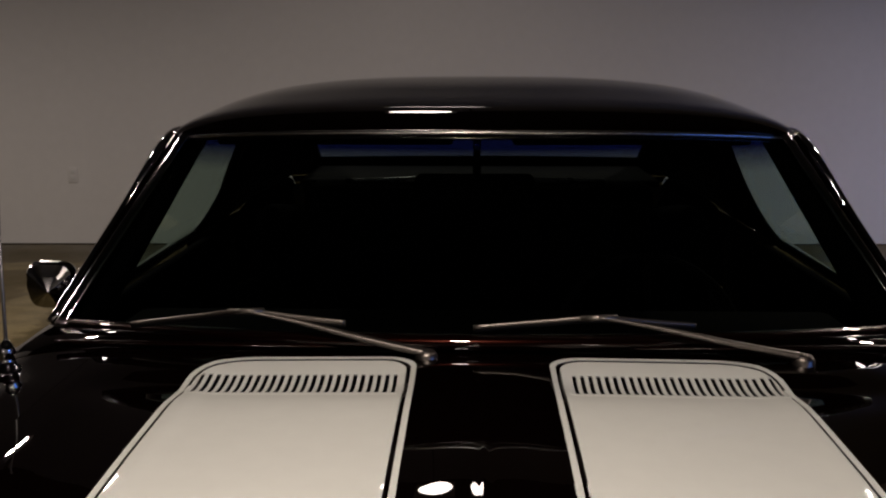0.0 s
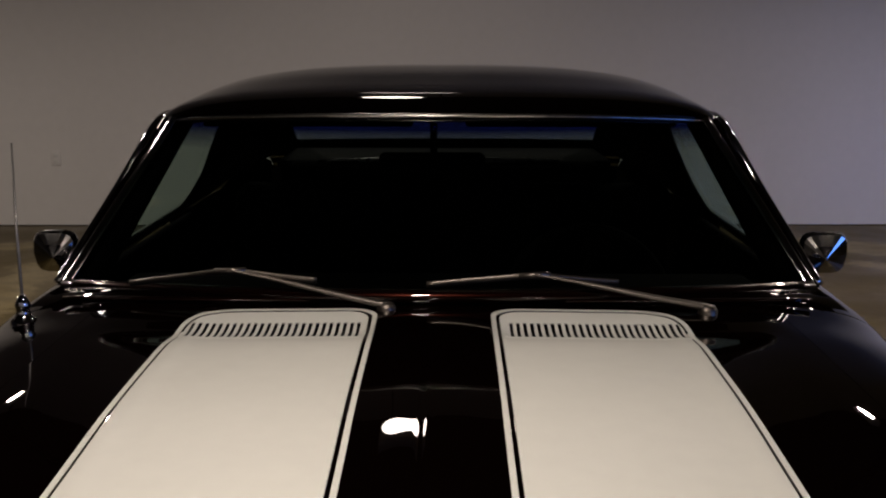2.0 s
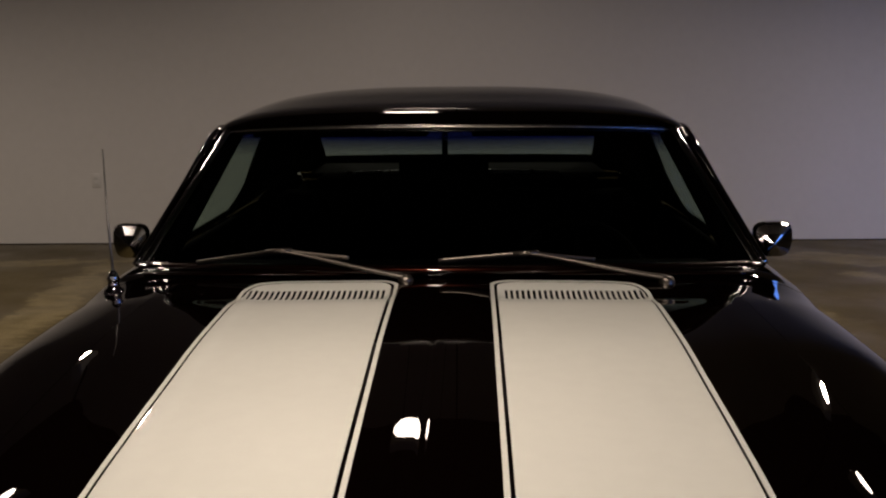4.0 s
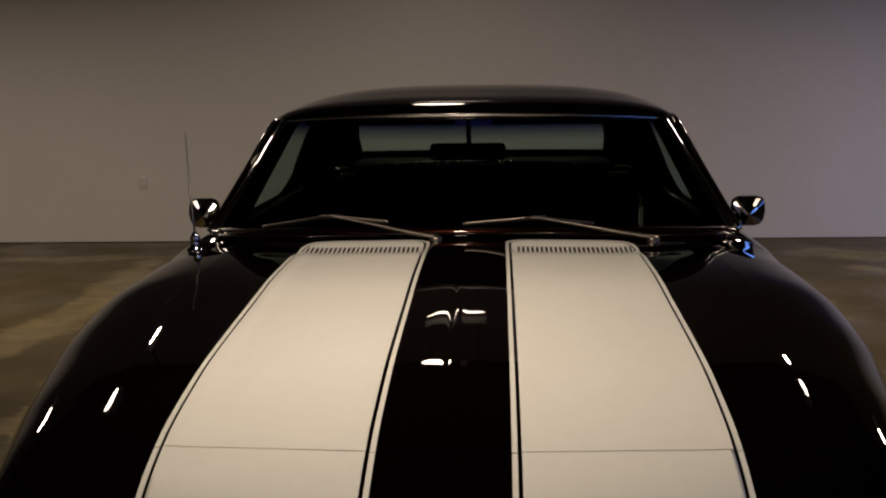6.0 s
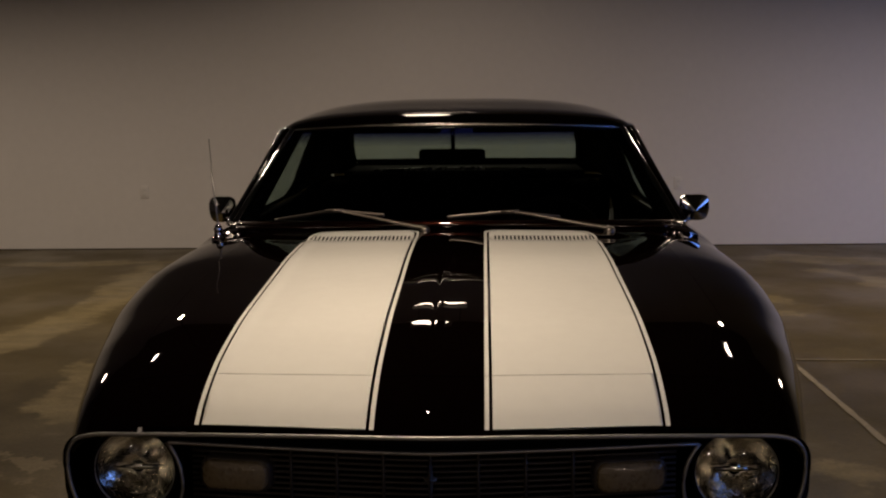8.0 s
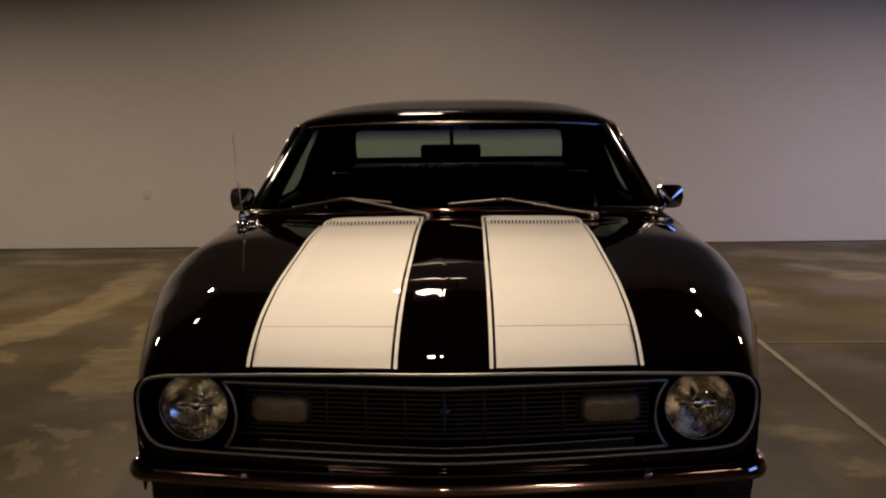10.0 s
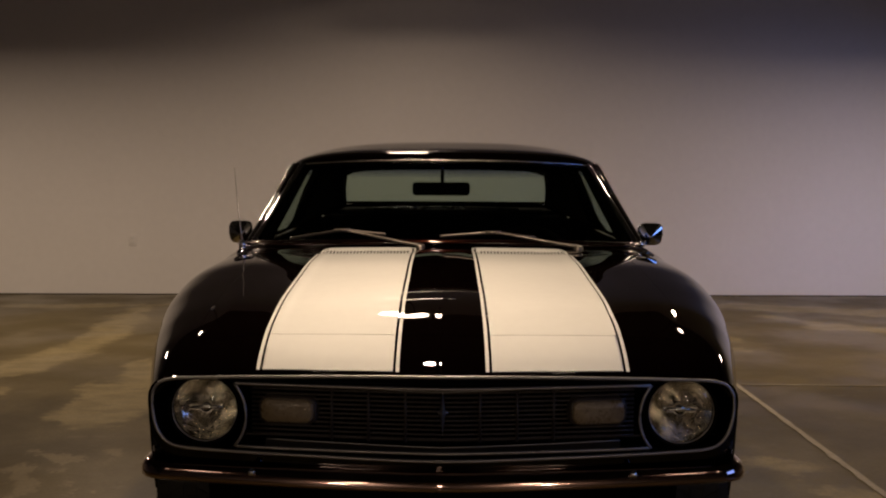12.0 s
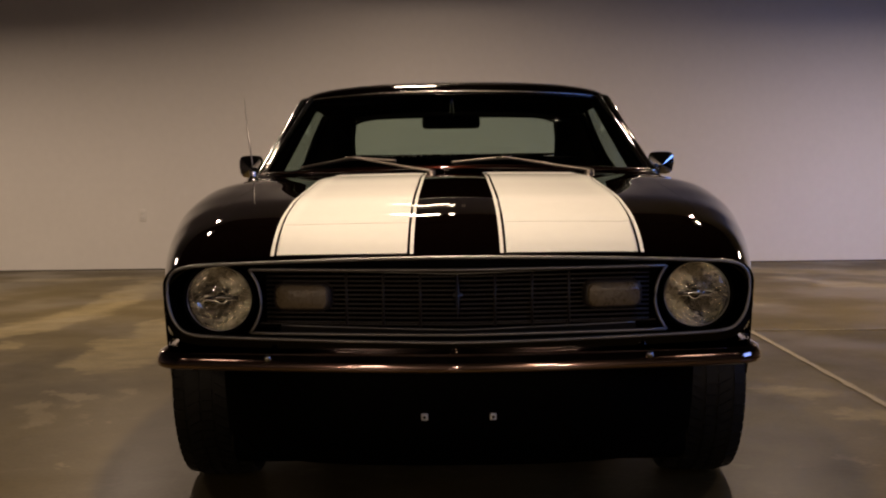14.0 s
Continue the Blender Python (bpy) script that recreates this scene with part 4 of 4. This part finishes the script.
def bumper_line(f):
    """Plan of the bumper: x and y, with the outward direction, for f from -1 to 1."""
    a = abs(f)
    if a < 0.86:
        x = 0.675 * a / 0.86
        y = -0.124 + 0.115 * (x / 0.675) ** 1.5
        slope = 0.115 * 1.5 * (x / 0.675) ** 0.5 / 0.675
        n = Vector((slope, -1)).normalized()
    else:
        q = (a - 0.86) / 0.14
        ang = math.radians(14 + 76 * min(1.0, q * 1.6))
        if q < 0.625:
            p = q / 0.625
            x, y = 0.675 + 0.055 * math.sin(p * math.pi / 2) * 0.9, -0.009 + 0.06 * (1 - math.cos(p * math.pi / 2))
        else:
            x, y = 0.7245 + 0.01 * (q - 0.625), 0.051 + 0.22 * (q - 0.625) / 0.375
        n = Vector((math.sin(ang), -math.cos(ang)))
    return (x if f >= 0 else -x), y, (n if f >= 0 else Vector((-n.x, n.y)))


rows = []
for f in steps(-1, 1, 120):
    x, y, n = bumper_line(f)
    rows.append([(x - n.x * d, y - n.y * d, z + 0.004 * (1 - abs(f))) for d, z in BUMPER])
bumper = part("front_bumper", flip(grid(rows)), BUMPER_PAINT, car, "glossy dark maroon front bumper blade", thick=0.004)
for x in (-0.458, 0.458):
    part("bolt", moved(lathe([(0.0, -0.008), (0.006, -0.007), (0.009, -0.003), (0.010, 0.004)], 14), pose(x, -0.094, 0.494, -35)), CHROME, bumper, "small chrome bolt head")

# valance under the bumper
def valance_row(z, back):
    return [((0.60 + 0.04 * (z - 0.3)) * s, -0.04 + 0.16 * abs(s) ** 3 + back, z) for s in steps(-1, 1, 30)]


part("front_valance", grid([valance_row(z, b) for z, b in ((0.535, 0.02), (0.47, 0.0), (0.40, -0.005), (0.33, 0.0), (0.26, 0.02), (0.20, 0.06), (0.185, 0.12))]), BLACK, car, "black front valance", thick=0.004)
for x in (-0.084, 0.084):
    clip = part("plate_clip", box((x - 0.0085, -0.052, 0.3265), (x + 0.0085, -0.036, 0.3435), 0.003), CLIP, car, "small white square plate clip")
    part("screw_hole", moved(lathe([(0.0, -0.0532), (0.003, -0.0530), (0.004, -0.0515)], 12), pose(x, 0, 0.335)), BLACK, clip)


# wheels
def wheel(x, y, side):
    ob = part("wheel", lathe([(0.19, -0.10), (0.215, -0.095), (0.215, 0.095), (0.19, 0.10), (0.15, 0.06), (0.06, 0.05), (0.0, 0.055)], 32, "x"), STEEL, car, "alloy wheel with wide low tyre", m=pose(x, y, AXLE_Z, 0, 0, 0 if side > 0 else 180))
    profile = [(0.205, -0.088), (0.23, -0.108), (0.27, -0.112), (0.302, -0.104), (0.317, -0.090), (0.3215, -0.06), (0.3225, 0.0), (0.3215, 0.06), (0.317, 0.090), (0.302, 0.104), (0.27, 0.112), (0.23, 0.108), (0.205, 0.088)]
    tyre = part("tyre", lathe(profile, 72, "x"), RUBBER, ob, "black treaded tyre")
    verts, faces = [], []
    for k in range(64):
        q0, q1 = 2 * math.pi * (k + 0.08) / 64, 2 * math.pi * (k + 0.9) / 64
        for a, b, r, skew in ((-0.100, -0.066, 0.3235, 0.0), (-0.058, -0.022, 0.3255, 0.06), (-0.014, 0.014, 0.326, 0.0), (0.022, 0.058, 0.3255, -0.06), (0.066, 0.100, 0.3235, 0.0)):
            base = len(verts)
            for rr in (r - 0.008, r):
                for xx, q in ((a, q0), (b, q0 + skew), (b, q1 + skew), (a, q1)):
                    re = rr - (0.008 if abs(xx) > 0.09 else 0)
                    verts.append((xx, re * math.cos(q), re * math.sin(q)))
            for f in ((4, 5, 6, 7), (0, 1, 5, 4), (1, 2, 6, 5), (2, 3, 7, 6), (3, 0, 4, 7)):
                faces.append(tuple(base + i for i in f))
    tread = part("tread", (verts, faces), RUBBER, tyre, smooth=False)
    tread["kind"] = "stuff"
    return ob


for y in (AXLE_F, AXLE_R):
    wheel(0.718, y, 1)
    wheel(-0.718, y, -1)
for side in (-1, 1):
    part("wheel_housing", grid([[(a, (ARCH - 0.004) * math.cos(q), (ARCH - 0.004) * math.sin(q)) for q in steps(math.radians(24), math.radians(156), 20)] for a in (-0.13, 0.0, 0.13)]), BLACK, car, m=pose(side * 0.68, AXLE_F, AXLE_Z), thick=0.003)


# wipers
def wiper(pivot, elbow, tip_a, tip_b, mid):
    ob = part("wiper", lathe([(0.0, 0.018), (0.013, 0.0155), (0.018, 0.008), (0.0185, -0.012)], 20, "z"), WIPER, car, "bright metal windshield wiper lying on the glass", m=pose(*pivot))
    p = Vector(pivot)
    arm = smooth_path([Vector((0, 0, 0.012)), (Vector(elbow) - p) * 0.35 + Vector((0, 0, 0.008)), (Vector(elbow) - p) * 0.8 + Vector((0, 0, 0.006)), Vector(mid) - p + Vector((0, -0.008, 0.008))], 6)
    n = len(arm)
    part("arm", tube(arm, [0.0125 - 0.0075 * i / (n - 1) for i in range(n)], squash=0.6), WIPER, ob)
    a, b, m = Vector(tip_a) - p, Vector(tip_b) - p, Vector(mid) - p
    line = smooth_path([a, a.lerp(m, 0.55) + Vector((0, -0.002, 0.004)), m + Vector((0, -0.004, 0.006)), m.lerp(b, 0.5) + Vector((0, -0.002, 0.003)), b], 6)
    part("blade_frame", tube(line, 0.0042), WIPER, ob)
    part("blade", tube([q + Vector((0, 0.003, -0.005)) for q in line], 0.0035), RUBBER, ob, "black rubber blade")
    part("clip", tube([m + Vector((-0.03, -0.006, 0.005)), m + Vector((0.03, -0.006, 0.008))], 0.0075, squash=0.7), WIPER, ob)


wiper((-0.092, 1.462, 0.9235), (-0.36, 1.52, 0.979), (-0.60, 1.57, 0.953), (-0.226, 1.497, 0.976), (-0.393, 1.525, 0.982))
wiper((0.505, 1.462, 0.9205), (0.22, 1.51, 0.975), (-0.018, 1.50, 0.968), (0.351, 1.55, 0.962), (0.186, 1.515, 0.977))


# side mirrors: a chrome shell with rounded corners on a short stem
def squircle(hx, hz, y, n=36, p=3.2, dz=0.0):
    out = []
    for k in range(n):
        q = 2 * math.pi * k / n
        c, s = math.cos(q), math.sin(q)
        out.append((hx * math.copysign(abs(c) ** (2 / p), c), y, dz + hz * math.copysign(abs(s) ** (2 / p), s)))
    return out


def side_mirror(side, x, y, z, half):
    rows = []
    for f, d in ((0.99, 0.012), (1.03, 0.005), (1.0, -0.004), (0.93, -0.013), (0.5, -0.0190), (0.02, -0.0270)):
        g = 1 - f
        rows.append([((px - side * 0.003 * g) * (1 + min(0.0, pz) * 3.5), py, pz) for px, py, pz in squircle(half * f, 0.046 * f, d, n=18, p=4.0, dz=-0.010 * g)])
    geo = grid(rows, True)
    geo[1].append(tuple(range(18)))
    ob = part("side_mirror", geo, CHROME, car, "chrome faceted shell door mirror on a short stem", smooth=False, m=pose(x, y, z, 0, 0, side * 3))
    part("mirror_glass", (squircle(0.044, 0.041, 0.0145), [tuple(reversed(range(36)))]), MIRROR, ob, smooth=False, thick=0.002)
    part("stem", tube(smooth_path([(-side * 0.02, 0, -0.035), (-side * 0.045, 0.0, -0.055), (-side * 0.055, -0.01, -0.072)]), [0.011] * 6 + [0.012] * 6 + [0.016]), CHROME, ob)
    part("foot", lathe([(0.0, 0.012), (0.018, 0.010), (0.026, 0.0), (0.027, -0.012)], 20, "z"), CHROME, ob, m=pose(-side * 0.055, -0.01, -0.072))


side_mirror(-1, -0.848, 1.86, 0.960, 0.049)
side_mirror(1, 0.855, 1.88, 0.957, 0.053)

# antenna on the fender
antenna = part("antenna", lathe([(0.024, -0.006), (0.023, 0.004), (0.015, 0.010), (0.012, 0.022), (0.015, 0.03), (0.010, 0.042), (0.0045, 0.05), (0.0, 0.05)], 20, "z"), CHROME, car, "chrome radio antenna on the fender", m=pose(-0.764, 1.446, height(-0.764, 1.446) + 0.002))
part("mast", tube([(0, 0, 0.045), (-0.026, 0.06, 0.165), (-0.052, 0.13, 0.318)], [0.0032, 0.0027, 0.002]), TRIM, antenna)
